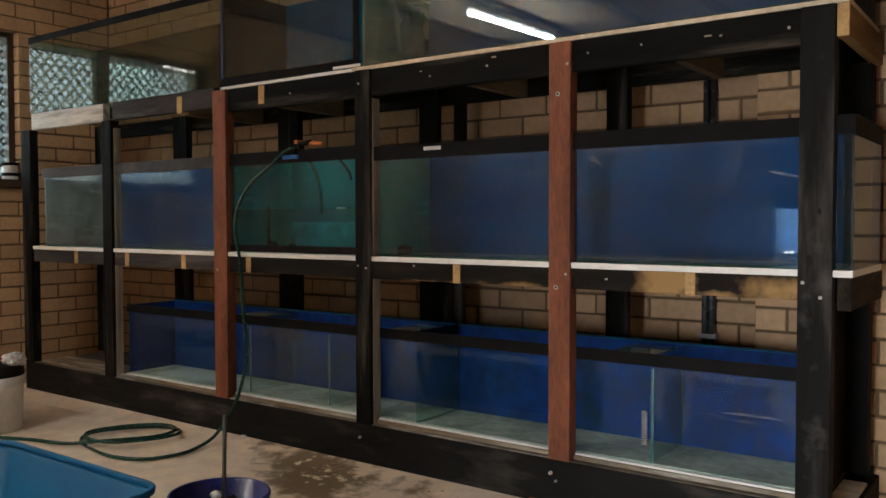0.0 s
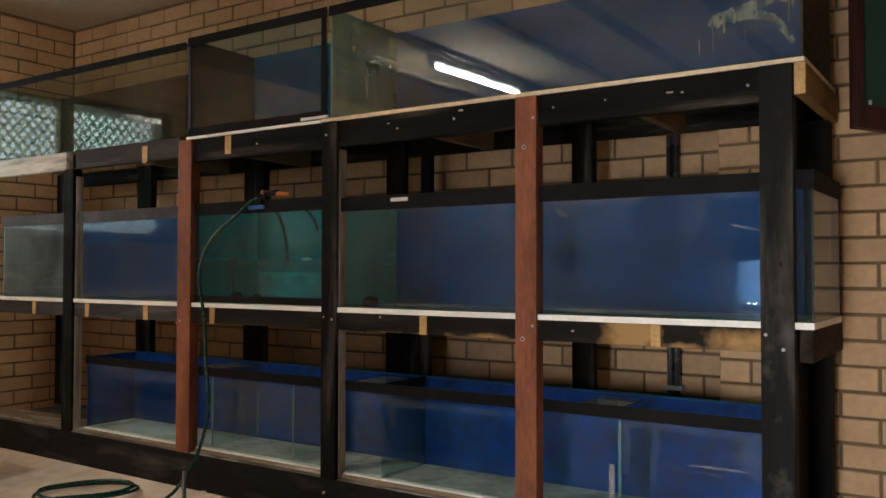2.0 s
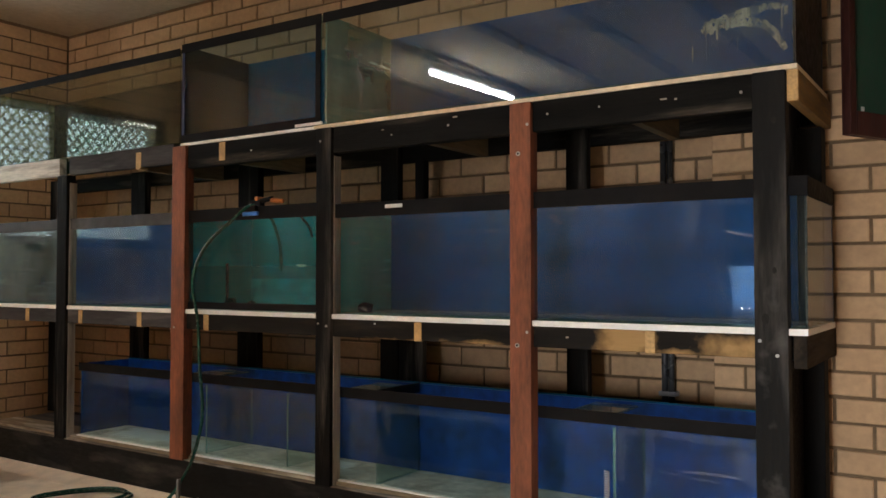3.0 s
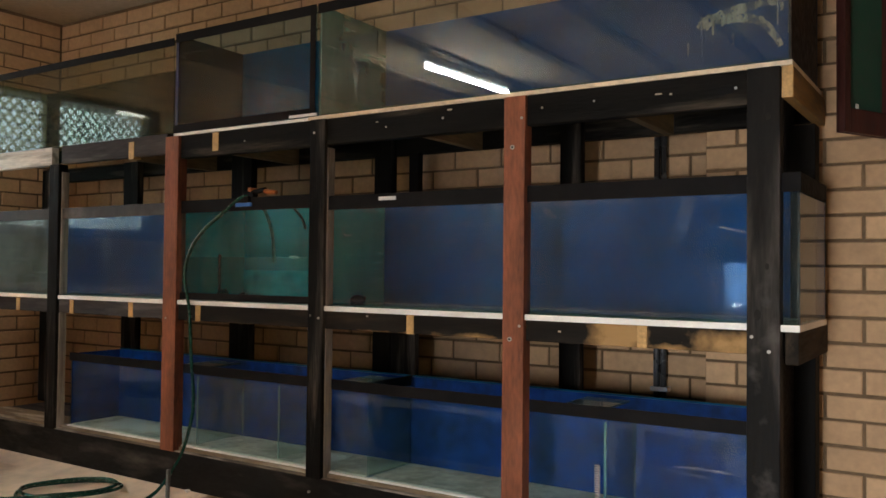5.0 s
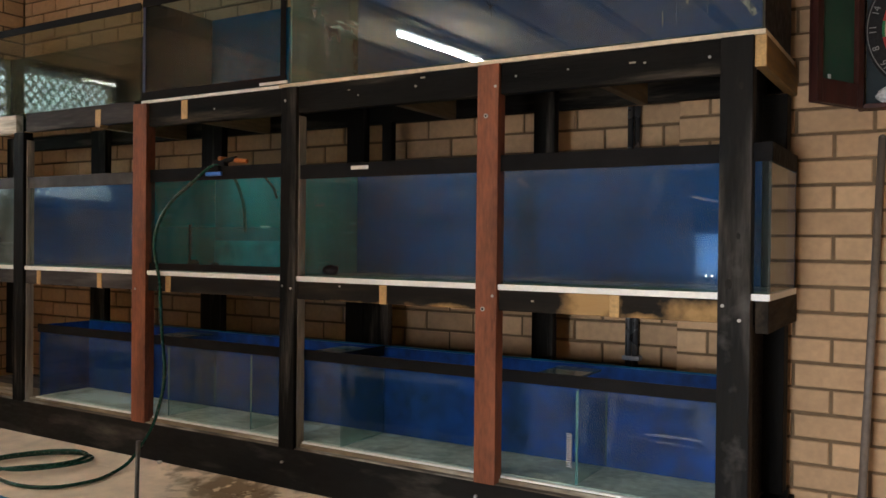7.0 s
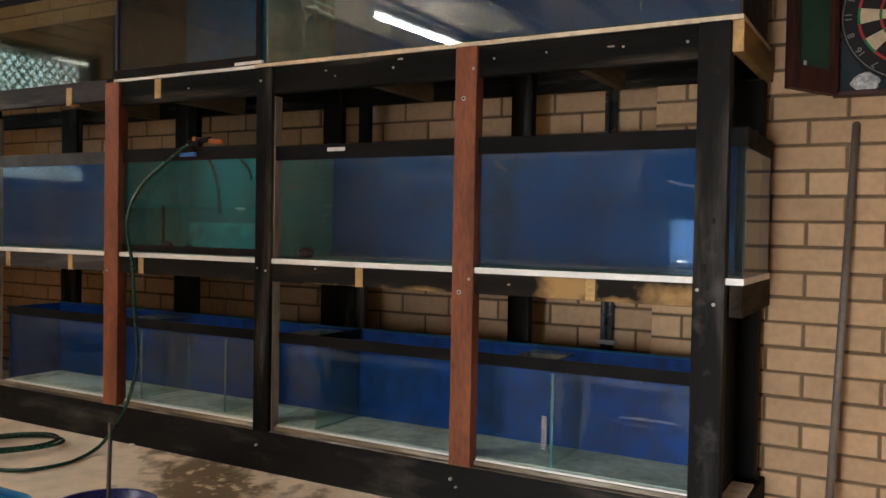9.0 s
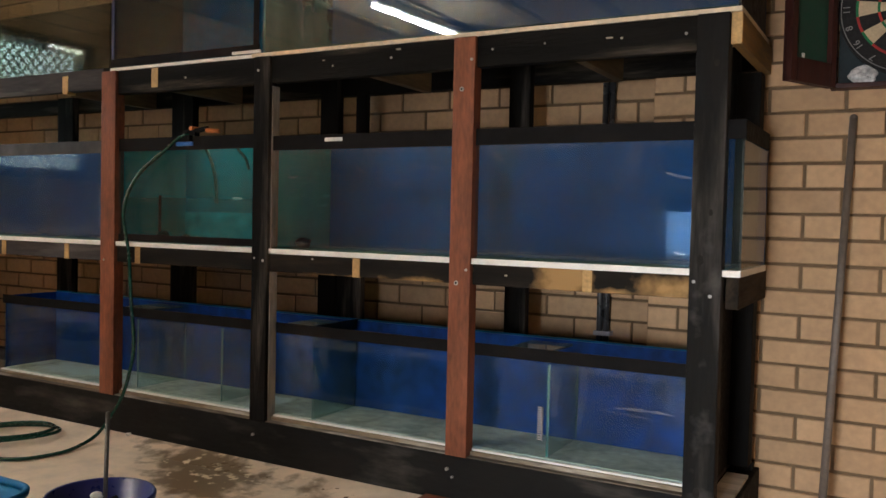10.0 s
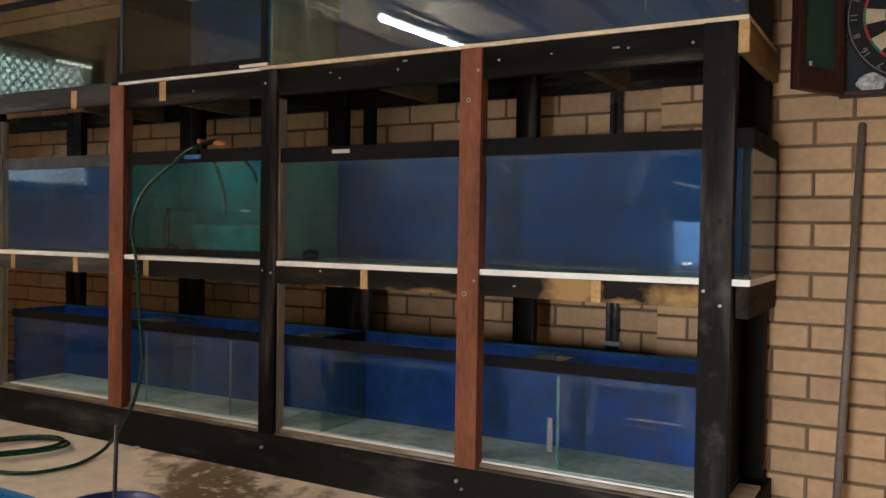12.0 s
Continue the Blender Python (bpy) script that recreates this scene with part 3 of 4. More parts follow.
for (a0, a1), (b0, b1) in zip(edges, edges[1:]):
    left = a1 < -2.6
    if left:
        # first bay's rail is coloured paler in place of the window light on it
        part("top_rail", box(fresh(), a1 + 0.001, b0 - 0.001, 0, D, 1.49, 1.582, 0.004), PALEW if a1 < -4 else GREYW, rack, "weathered top rail")
    else:
        part("top_rail", box(fresh(), a1 + 0.001, b0 - 0.001, 0, D, 1.461, 1.565, 0.004), DARKH, rack)
    part("middle_rail", box(fresh(), a1 + 0.001, b0 - 0.001, 0.002, D, 0.728, 0.798, 0.004), WORN if b1 > -1.7 else GREYW if b1 < -2.4 else DARKH, rack, "dark rail with worn bare patches")
part("base_rail", box(fresh(), -4.335, -0.021, -0.006, 0.04, FLOOR, ZB, 0.004), BASE, rack, "black base plank along the floor")
part("sill_batten", box(fresh(), -4.2, -0.021, 0.020, 0.20, ZB + 0.0045, ZB + 0.0175, 0.001), SILL, rack, "brown batten under the low tanks")
part("ledge", box(fresh(), -4.335, -0.021, -0.0055, 0.041, ZB + 0.0005, ZB + 0.0042, 0.001), LEDGE, rack, "worn base ledge")
part("base_rail", box(fresh(), -4.335, 0.1, 0.50, 0.54, FLOOR, ZB, 0.004), DARKH, rack)
part("end_rail", box(fresh(), 0.075, 0.115, 0.03, 0.56, FLOOR, ZB - 0.03, 0.004), DARKH, rack)
part("end_board", box(fresh(), 0.034, 0.104, 0.06, 0.40, ZB - 0.0295, ZB - 0.018, 0.002), PALEW, rack, "pale board end on the base")
part("base_board", box(fresh(), -4.3, 0.030, 0.041, 0.5, ZB - 0.02, ZB - 0.004, 0.002), GREYW, rack, "grey base shelf board")
part("middle_shelf", box(fresh(), -4.24, 0.125, -0.004, 0.47, 0.7985, ZM, 0.002), FOAM, rack, "white-edged middle shelf board")
part("top_shelf", box(fresh(), -1.74, 0.105, -0.003, 0.5, 1.5655, ZT, 0.002), PLY, rack, "pale top shelf board")
part("top_shelf", box(fresh(), -2.56, -1.7405, -0.002, 0.5, 1.5655, ZT - 0.002, 0.002), FOAM, rack, "white foam sheet under the small tank")
for a, b in ((-4.365, -4.26), (-3.565, -3.44), (-2.69, -2.545), (-1.766, -1.668), (-0.845, -0.755), (-0.05, 0.017)):
    part("rear_post", box(fresh(), a, b, 0.475, 0.515, ZB, 1.56, 0.004), DARK, rack)
part("rear_post", box(fresh(), 0.02, 0.098, 0.42, 0.50, ZB, 1.46, 0.004), DARK, rack)
part("rear_rail", box(fresh(), -4.3, 0.1, 0.52, 0.56, 1.483, 1.56, 0.004), DARKH, rack)
part("rear_rail", box(fresh(), -4.3, 0.1, 0.52, 0.56, 0.70, 0.79, 0.004), DARKH, rack)
part("rear_stud", box(fresh(), -1.664, -1.534, 0.478, 0.512, ZB, 0.70, 0.004), DARK, rack)
part("rear_stud", box(fresh(), -1.576, -1.524, 0.478, 0.512, 0.80, 1.48, 0.004), DARK, rack)
part("end_rail", box(fresh(), 0.076, 0.114, 0.042, 0.56, 0.700, 0.7975, 0.004), BROWNED, rack, "dark brown end rail under the shelf")
part("end_panel", box(fresh(), 0.02, 0.032, 0.05, 0.42, ZB, 0.70, 0.002), BLACK, rack, "black end panel below the middle shelf")
for x in (-3.791, -3.314, -2.847, -2.378, -1.225, -0.338):
    part("joist", box(fresh(), x - 0.016, x + 0.016, 0.0 - 0.001, 0.518, 0.727, 0.797, 0.002), PINE, rack, "bare pine joist")
for x in (-2.863, -2.282, -1.24, -0.42):
    part("joist", box(fresh(), x - 0.017, x + 0.017, 0.042, 0.518, 1.475, 1.562, 0.002), JOIST, rack, "dull pine joist")
    if x < -2:
        part("joist_end", box(fresh(), x - 0.019, x + 0.019, -0.002, 0.0415, 1.480, 1.562, 0.002), PINE, rack, "bare pine joist end")
# end joist: brown body with a thin, paler yellow front cap
part("end_joist", box(fresh(), 0.0745, 0.106, 0.0135, 0.565, 1.473, 1.564, 0.003), BROWN_PINE, rack, "brown pine end joist")
part("joist_end", box(fresh(), 0.0745, 0.1062, 0.0, 0.013, 1.473, 1.564, 0.002), PINE, rack, "paler yellow joist end")
for x, z, rx, rz in ((0.038, 0.985, 0.006, 0.010), (0.012, 0.845, 0.011, 0.016), (0.040, 1.42, 0.008, 0.010), (0.022, 0.155, 0.010, 0.016)):
    kb = rod(fresh(), (x, -0.0135, z), (x, -0.011, z), 1.0, 14)
    bmesh.ops.scale(kb, vec=(rx, 1, rz), verts=kb.verts, space=Matrix.Translation((-x, 0, -z)))
    part("knot", kb, KNOT, rack, "dark knot in the post")
solid("paint_stick", box(fresh(), -1.835, -1.69, -0.014, -0.0045, ZT + 0.0005, ZT + 0.012, 0.002), FOAM, "white strip of board lying on the top shelf edge", "offcut")
for x, z, r in ((-0.760, 1.487, 1), (-0.795, 1.389, 2), (-1.696, 1.511, 1), (0.043, 0.740, 1.05), (-0.005, 0.781, 1.0), (-0.821, 0.087, 1.2), (-0.80, 0.062, 0.8), (-1.70, 0.079, 1), (-0.800, 0.732, 2), (-0.763, 0.778, 1), (-1.703, 0.779, 0.8), (-1.66, 0.77, 1), (-2.578, 0.734, 1), (-0.689, 1.517, 0.8), (-0.502, 1.521, 0.7), (-0.053, 1.514, 0.9), (-1.089, 1.518, 0.9), (-1.346, 1.507, 0.7), (-2.1, 1.51, 0.7), (-1.426, 0.786, 0.7)):
    y = -0.012 if any(a < x < b for _, a, b, _, _ in POSTS) else 0.0
    b_ = part("bolt", rod(fresh(), (x, y - 0.003, z), (x, y + 0.008, z), 0.005 * min(r, 1.6), 12), BOLT, rack)
    if r == 2:
        part("socket", rod(fresh(), (x, y - 0.0036, z), (x, y - 0.0031, z), 0.004, 10), BLACK, b_)
for x, z, w, h in ((-0.288, 1.521, 0.022, 0.005), (-0.249, 1.517, 0.008, 0.006), (-1.06, 1.546, 0.02, 0.006), (-1.39, 1.53, 0.012, 0.004), (-0.62, 0.766, 0.01, 0.006)):
    part("bare_chip", box(fresh(), x - w / 2, x + w / 2, -0.0012, 0.001, z - h / 2, z + h / 2, 0.0005), CHIP, rack, "bare chip in the paint")


# ---- tanks ----
def tank(label, x0, x1, y0, y1, z0, z1, back=None, trim_top=0.035, trim_bot=0.0, front=None, end_left=None, end_right=None, dividers=(), braces=(), sediment=0.0, trim=None, rim="all", corners=(), group="", foam=0.0):
    g = 0.008
    front, end_left, trim = front or GLASS, end_left or GLASS_END, trim or BLACK
    t = empty("fish_tank", label, "aquarium", ((x0 + x1) / 2, (y0 + y1) / 2, z0), group)
    if foam:
        z0 += foam
    part("front_pane", box(fresh(), x0, x1, y0, y0 + g, z0, z1), front, t, "front glass")
    part("end_pane", box(fresh(), x0, x0 + g, y0 + g + 0.001, y1 - g - 0.001, z0, z1), end_left, t, "greenish end glass")
    part("end_pane", box(fresh(), x1 - g, x1, y0 + g + 0.001, y1 - g - 0.001, z0, z1), end_right or GLASS_SIDE, t, "end glass")
    part("back_pane", box(fresh(), x0, x1, y1 - g, y1, z0, z1), GLASS if back is None else back, t, ("algae-covered back glass" if back is ALGAE_BACK else "brown-tinted back glass" if back is BROWN_BACK else "blue painted back pane") if back else "clear back glass")
    part("bottom_pane", box(fresh(), x0 + g + 0.001, x1 - g - 0.001, y0 + g + 0.001, y1 - g - 0.001, z0, z0 + (0.003 if sediment else g)), SILT if sediment else GLASS_END, t, "pale silty bottom" if sediment else "bottom glass")
    if trim_top:
        for a in ((x0 - 0.003, x1 + 0.003, y0 - 0.004, y0 - 0.0005), (x0 - 0.003, x1 + 0.003, y1 + 0.0005, y1 + 0.004))[:2 if rim == "all" else 1]:
            part("rim", box(fresh(), *a, z1 - trim_top, z1 + 0.006, 0.001), trim if a[2] < (y0 + y1) / 2 or back is None else INK, t, "black plastic rim")
        if rim == "all":
            part("rim", box(fresh(), x1 + 0.0005, x1 + 0.004, y0, y1, z1 - trim_top, z1 + 0.006, 0.001), trim, t)
    if trim_bot:
        part("lower_rim", box(fresh(), x0 - 0.003, x1 + 0.003, y0 - 0.004, y0 - 0.0005, z0, z0 + trim_bot, 0.001), trim, t, "black lower rim")
    if corners:
        part("corner_seal", box(fresh(), x1 - 0.028, x1, y0 - 0.003, y0 - 0.0005, z0 + trim_bot, z1 - trim_top), corners[0], t, "black corner seal")
        part("corner_seal", box(fresh(), x0, x0 + 0.016, y0 - 0.003, y0 - 0.0005, z0 + trim_bot, z1 - trim_top), corners[1], t, "navy corner seal")
    for x in dividers:
        d = part("divider", box(fresh(), x - 0.004, x + 0.004, y0 + g + 0.001, y1 - g - 0.001, z0 + g + 0.001, z1 - 0.045), GLASS_SIDE, t, "glass divider")
        part("edge", box(fresh(), x - 0.003, x + 0.003, y1 - g - 0.0008, y1 - g - 0.0002, z0 + g + 0.001, z1 - 0.045), GLASS_EDGE, d)
        part("edge", box(fresh(), x - 0.004, x + 0.004, y0 + g + 0.0002, y0 + g + 0.0009, z0 + g + 0.001, z1 - 0.045), GLASS_EDGE, d)
    for a, b in braces:
        part("brace", box(fresh(), a, b, y0 + g + 0.001, y1 - g - 0.001, z1 - 0.018, z1 - 0.010), BRACE, t, "glass cross brace")
    if foam:
        part("foam_strip", box(fresh(), x0, x1, y0 - 0.013, y1, z0 - foam, z0 - 0.0005), FOAM, t, "white foam under the glass")
    return t


tank("large empty glass tank with blue back on the middle shelf", -1.69, 0.122, 0.012, 0.455, ZM, 1.25, BLUE, 0.05, end_left=GLASS_TEAL, end_right=GLASS_FILMED)
water_tank = tank("half-full tank of green water with black rims", -2.56, -1.74, 0.014, 0.45, ZM + 0.004, 1.262, ALGAE_BACK, 0.05, 0.03, front=GLASS_ALGAE, end_left=ALGAE, end_right=ALGAE)
tank("empty tank with dusty glass and blue back", -4.14, -2.63, 0.012, 0.44, ZM, 1.258, BLUE, 0.05, trim=GREYRIM, front=GLASS_DUSTY, end_left=GLASS_HAZE)
tank("long empty display tank with stained blue back", -1.69, 0.10, 0.0, 0.45, ZT, 2.03, BLUE, 0.035, end_left=GLASS_SEA, end_right=STAINED, front=GLASS_TOP, rim="front")
tank("small black-framed empty tank on the top shelf", -2.55, -1.705, 0.0, 0.41, ZT, 2.03, INK, 0.035, 0.035, end_left=INK_GLASS, front=GLASS_INK, rim="front", corners=(BLACK, NAVY))
tank("murky tank on the weathered top rail", -4.25, -2.568, 0.0, 0.43, 1.583, 2.015, BROWN_BACK, 0.03, front=GLASS_MURKY, rim="front")
Z0 = ZB + 0.0178
tank("long low blue-backed tank with silt and glass dividers", -3.38, -1.452, 0.045, 0.34, Z0, 0.52, BLUE_DEEP, 0.036, sediment=1, front=GLASS_FRONT_LOW, end_left=BLUE_DEEP, dividers=(-2.43, -1.93), braces=((-2.62, -2.45), (-1.66, -1.47)), foam=0.007, group="low tanks")
tank("low blue-backed tank with silt beside the end post", -1.448, 0.015, 0.045, 0.34, Z0, 0.52, BLUE_DEEP, 0.036, sediment=1, front=GLASS_FRONT_LOW, end_left=GLASS_SIDE, dividers=(-0.48,), braces=((-0.66, -0.5),), foam=0.007, group="low tanks")
part("film", box(fresh(), -2.549, -1.751, 0.4335, 0.4405, ZM + 0.014, 0.955), ALGAE_FILM, water_tank, "teal algae film on the back")
solid("tank_water", box(fresh(), -2.551, -1.749, 0.023, 0.432, ZM + 0.0125, 1.012), WATER, "still green-tinted water half filling the tank", "water")

# ---- ceiling beams and lamp ----
for x in (-3.44, -2.80, -2.14, -1.50, -0.85):
    solid("beam", box(fresh(), x - 0.045, x + 0.045, YS + 0.002, 0.15, CEIL - 0.03, CEIL - 0.001, 0.004), BEAM, "dark timber beam under the garage ceiling", "beam", "ceiling beams", kind="structure")


def tube_lamp(a, b, z):
    """A tube on a batten from a to b, hung below the ceiling on two short stems."""
    a, b = Vector((*a, z)), Vector((*b, z))
    d = (b - a).normalized()
    t = empty("ceiling_lamp", "lit fluorescent tube on a white batten", "lamp", (a + b) / 2)
    ang = math.atan2(d.y, d.x)
    m = Matrix.Translation((a + b) / 2) @ Matrix.Rotation(ang, 4, "Z")
    h = (b - a).length / 2

    def bar(x0, x1, w, z0, z1):
        bm = box(fresh(), x0, x1, -w, w, z0, z1, 0.004)
        bmesh.ops.transform(bm, matrix=m, verts=bm.verts)
        return bm
    part("batten", bar(-h - 0.04, h + 0.04, 0.026, 0.030, 0.075), WHITE, t)
    for k in (-0.6, 0.6):
        part("stem", bar(k * h - 0.02, k * h + 0.02, 0.02, 0.0755, CEIL - 0.032 - z), WHITE, t)
    part("tube", rod(fresh(), a, b, 0.019, 16), TUBE_LIGHT, t, "glowing white tube")
    for k in (-h - 0.015, h + 0.015):
        part("holder", bar(k - 0.014, k + 0.014, 0.019, -0.024, 0.0295), WHITE, t)
    return t


tube_lamp((-2.862, -2.45), (-2.800, -3.60), 2.455)

# ---- cabinet with dartboard ----
cab = empty("dartboard_cabinet", "mahogany dartboard cabinet on the wall, its door open", "cabinet", (0.56, YP, 1.41))
cx0, cx1, cz0, cz1, cy = 0.297, 0.79, 1.405, 2.0, 0.50
part("back_panel", box(fresh(), cx0 + 0.02, cx1 - 0.02, YP - 0.014, YP - 0.004, cz0 + 0.02, cz1 - 0.02), FELT, cab, "grey felt back panel")
for a in ((cx0, cx0 + 0.016, cz0, cz1), (cx1 - 0.016, cx1, cz0, cz1)):
    part("side_panel", box(fresh(), a[0], a[1], cy, YP - 0.003, a[2], a[3], 0.003), MAHOG, cab)
for a in ((cz0, cz0 + 0.016), (cz1 - 0.016, cz1)):
    part("rail", box(fresh(), cx0 + 0.0165, cx1 - 0.0165, cy, YP - 0.003, a[0], a[1], 0.003), MAHOG, cab)


def leaf(m, name_label):
    """An open door: frame, green board and hinge screws, built along +x from its hinge."""
    w, h, th = 0.243, cz1 - cz0, 0.03
    d = part("door", box(fresh(), 0, w, 0, 0.008, 0, h), MAHOG, cab, name_label)
    for n_, a in (("stile", (0, 0.03, 0, h)), ("stile", (w - 0.03, w, 0, h)), ("rail", (0.0305, w - 0.0305, 0, 0.075)), ("rail", (0.0305, w - 0.0305, h - 0.04, h))):
        part(n_, box(fresh(), a[0], a[1], -th + 0.008, -0.0005, a[2], a[3], 0.003), MAHOG, d)
    part("score_board", box(fresh(), 0.031, w - 0.031, -0.006, -0.0005, 0.0755, h - 0.0405), CHALKBOARD, d, "green chalk board")
    part("tag", box(fresh(), w - 0.062, w - 0.05, -0.026, -0.0225, 0.075, 0.088), CHALK, d)
    d.matrix_parent_inverse = Matrix.Identity(4)
    d.matrix_basis = Matrix.Translation((-0.56, -YP, -1.41)) @ m
    return d


leaf(Matrix.Translation((cx0, cy, cz0)) @ Matrix.Rotation(radians(243), 4, "Z") @ Matrix.Diagonal((1, -1, 1, 1)), "mahogany door with green scoring board")

board = empty("dartboard", "round black and cream dartboard with wire number ring", "dartboard", (0.535, YP, 1.66))
bx, bz, by = 0.535, 1.66, YP - 0.016


def ring_piece(r0, r1, a0, a1, y, th):
    bm = fresh()
    n = max(2, int((a1 - a0) / 6))
    rows = []
    for yy in (y, y - th):
        for r in (r0, r1):
            rows.append([bm.verts.new((bx + r * math.cos(radians(a0 + (a1 - a0) * k / n)), yy, bz + r * math.sin(radians(a0 + (a1 - a0) * k / n)))) for k in range(n + 1)])
    for k in range(n):
        bm.faces.new((rows[2][k], rows[2][k + 1], rows[3][k + 1], rows[3][k]))
        bm.faces.new((rows[0][k], rows[0][k + 1], rows[2][k + 1], rows[2][k]))
        bm.faces.new((rows[1][k], rows[1][k + 1], rows[3][k + 1], rows[3][k]))
    return bm


part("disc", rod(fresh(), (bx, by, bz), (bx, by - 0.036, bz), 0.222, 64), SISAL_BLACK, board)
yf = by - 0.0362
for k in range(20):
    a = 90 - 9 - 18 * k
    dark = k % 2 == 0
    part("segment", ring_piece(0.016, 0.099, a, a + 18, yf, 0.0012), SISAL_BLACK if dark else SISAL_CREAM, board)
    part("segment", ring_piece(0.107, 0.162, a, a + 18, yf, 0.0012), SISAL_BLACK if dark else SISAL_CREAM, board)
    part("scoring_ring", ring_piece(0.0992, 0.1068, a, a + 18, yf, 0.0012), SISAL_RED if dark else SISAL_GREEN, board)
    part("scoring_ring", ring_piece(0.1622, 0.170, a, a + 18, yf, 0.0012), SISAL_RED if dark else SISAL_GREEN, board)
part("bull", ring_piece(0.0065, 0.0158, 0, 360, yf, 0.0014), SISAL_GREEN, board)
part("bullseye", rod(fresh(), (bx, yf, bz), (bx, yf - 0.0016, bz), 0.0064, 20), SISAL_RED, board)
NUM = (20, 1, 18, 4, 13, 6, 10, 15, 2, 17, 3, 19, 7, 16, 8, 11, 14, 9, 12, 5)
for k, num in enumerate(NUM):
    cu = bpy.data.curves.new("numeral", "FONT")
    cu.body, cu.size, cu.align_x, cu.align_y, cu.extrude = str(num), 0.030, "CENTER", "CENTER", 0.0008
    tmp = bpy.data.objects.new("numeral", cu)
    scene.collection.objects.link(tmp)
    me = bpy.data.meshes.new_from_object(tmp.evaluated_get(bpy.context.evaluated_depsgraph_get()))
    bpy.data.objects.remove(tmp)
    me.materials.clear()
    me.materials.append(WIRE)
    ob = new("numeral", me)
    a = 90 - 18 * k
    ob.parent = board
    ob.matrix_parent_inverse = Matrix.Identity(4)
    ob.matrix_basis = Matrix.Translation((0.196 * math.cos(radians(a)), yf - YP - 0.001, 0.196 * math.sin(radians(a)))) @ Matrix.Rotation(radians(90), 4, "X") @ Matrix.Rotation(radians(a - 90), 4, "Z")
bm = fresh()
sweep(bm, [(bx + 0.213 * math.cos(radians(a)), yf - 0.003, bz + 0.213 * math.sin(radians(a))) for a in range(0, 360, 15)], 0.0016, 6, closed=True, steps=4)
part("number_ring", bm, WIRE, board, "thin wire ring", smooth=True)


def crumple(bm, c, r, seed, sub=3, rough=0.35):
    bmesh.ops.create_icosphere(bm, subdivisions=sub, radius=1.0)
    for v in bm.verts:
        d = v.co.normalized()
        k = 1 + rough * noise.noise(d * 2.2 + Vector((seed, 0, 0))) + rough * 0.6 * noise.noise(d * 6 + Vector((0, seed, 0)))
        v.co = Vector((c[0] + d.x * r[0] * k, c[1] + d.y * r[1] * k, c[2] + d.z * r[2] * k))
    return bm


solid("plastic_bag", crumple(fresh(), (0.392, 0.535, cz0 + 0.016 + 0.028), (0.042, 0.016, 0.03), 3.0), FILM, "small crumpled clear plastic bag in the cabinet", "bag")

# ---- pole and conduit ----
pole = solid("pole", rod(fresh(), (0.330, 0.36, FLOOR + 0.002), (0.369, YP - 0.018, 1.312), 0.0125, 16), PIPE, "slim grey-brown pole leaning on the brick wall", "pole", smooth=True)
bmesh_round = fresh()
bmesh.ops.create_uvsphere(bmesh_round, u_segments=16, v_segments=8, radius=0.0128, matrix=Matrix.Translation((0.369, YP - 0.018, 1.312)))
part("end_cap", bmesh_round, PIPE, pole, smooth=True)
conduit = solid("conduit", rod(fresh(), (-0.524, YB - 0.03, FLOOR), (-0.524, YB - 0.03, 1.5), 0.0125, 14), CONDUIT, "pair of dark metal conduits up the rear wall", "pipe", smooth=True)
part("pipe", rod(fresh(), (-0.497, YB - 0.03, FLOOR), (-0.497, YB - 0.03, 1.5), 0.0125, 14), CONDUIT, conduit, smooth=True)
for z in (0.50, 1.2):
    part("clip", box(fresh(), -0.545, -0.475, YB - 0.046, YB - 0.003, z, z + 0.018, 0.003), STEEL, conduit)

# ---- on and in the tanks ----
clampy = empty("clamp", "orange and black spring clamp on the tank rim", "clamp", (-2.0, 0.02, 1.27))
part("handle", rod(fresh(), (-1.99, 0.012, 1.290), (-1.93, 0.02, 1.284), 0.011, 10, 0.009), ORANGE, clampy, "orange grip")
part("handle", rod(fresh(), (-2.06, 0.02, 1.290), (-1.985, 0.012, 1.298), 0.012, 10, 0.010), BLACK, clampy)
part("jaw", box(fresh(), -2.11, -2.05, 0.005, 0.035, 1.268, 1.296, 0.006), BLACK, clampy)
part("spring", rod(fresh(), (-2.07, 0.0, 1.30), (-2.07, 0.05, 1.30), 0.009, 12), ORANGE, clampy)
hook = empty("hose_clip", "blue plastic clip holding the hose to the rim", "clip", (-2.1, 0.005, 1.23))
part("body", box(fresh(), -2.15, -2.06, -0.004, 0.009, 1.228, 1.245, 0.004), SKYBLUE, hook)
part("jaw", box(fresh(), -2.14, -2.07, -0.006, 0.03, 1.2455, 1.272, 0.005), BLACK, hook)
solid("sticker", box(fresh(), -1.382, -1.302, 0.005, 0.0077, 1.229, 1.243, 0.0005), WHITE, "blank white label strip on the tank rim", "label")
hose_bits = fresh()
sweep(hose_bits, [(-1.88, 0.06, 1.245), (-1.85, 0.05, 1.21), (-1.813, 0.05, 1.175), (-1.793, 0.05, 1.13)], 0.006, 8)
solid("air_line", hose_bits, BLACK, "short black air line over the tank rim", "tube", smooth=True)
stones = fresh()
crumple(stones, (-2.38, 0.15, ZM + 0.03), (0.03, 0.025, 0.02), 1.0, 2)
solid("stone", stones, BLACK, "dark pebble on the tank floor", "stone")
solid("stone", crumple(fresh(), (-2.30, 0.2, ZM + 0.026), (0.02, 0.02, 0.014), 5.0, 2), BLACK, "dark pebble on the tank floor", "stone")
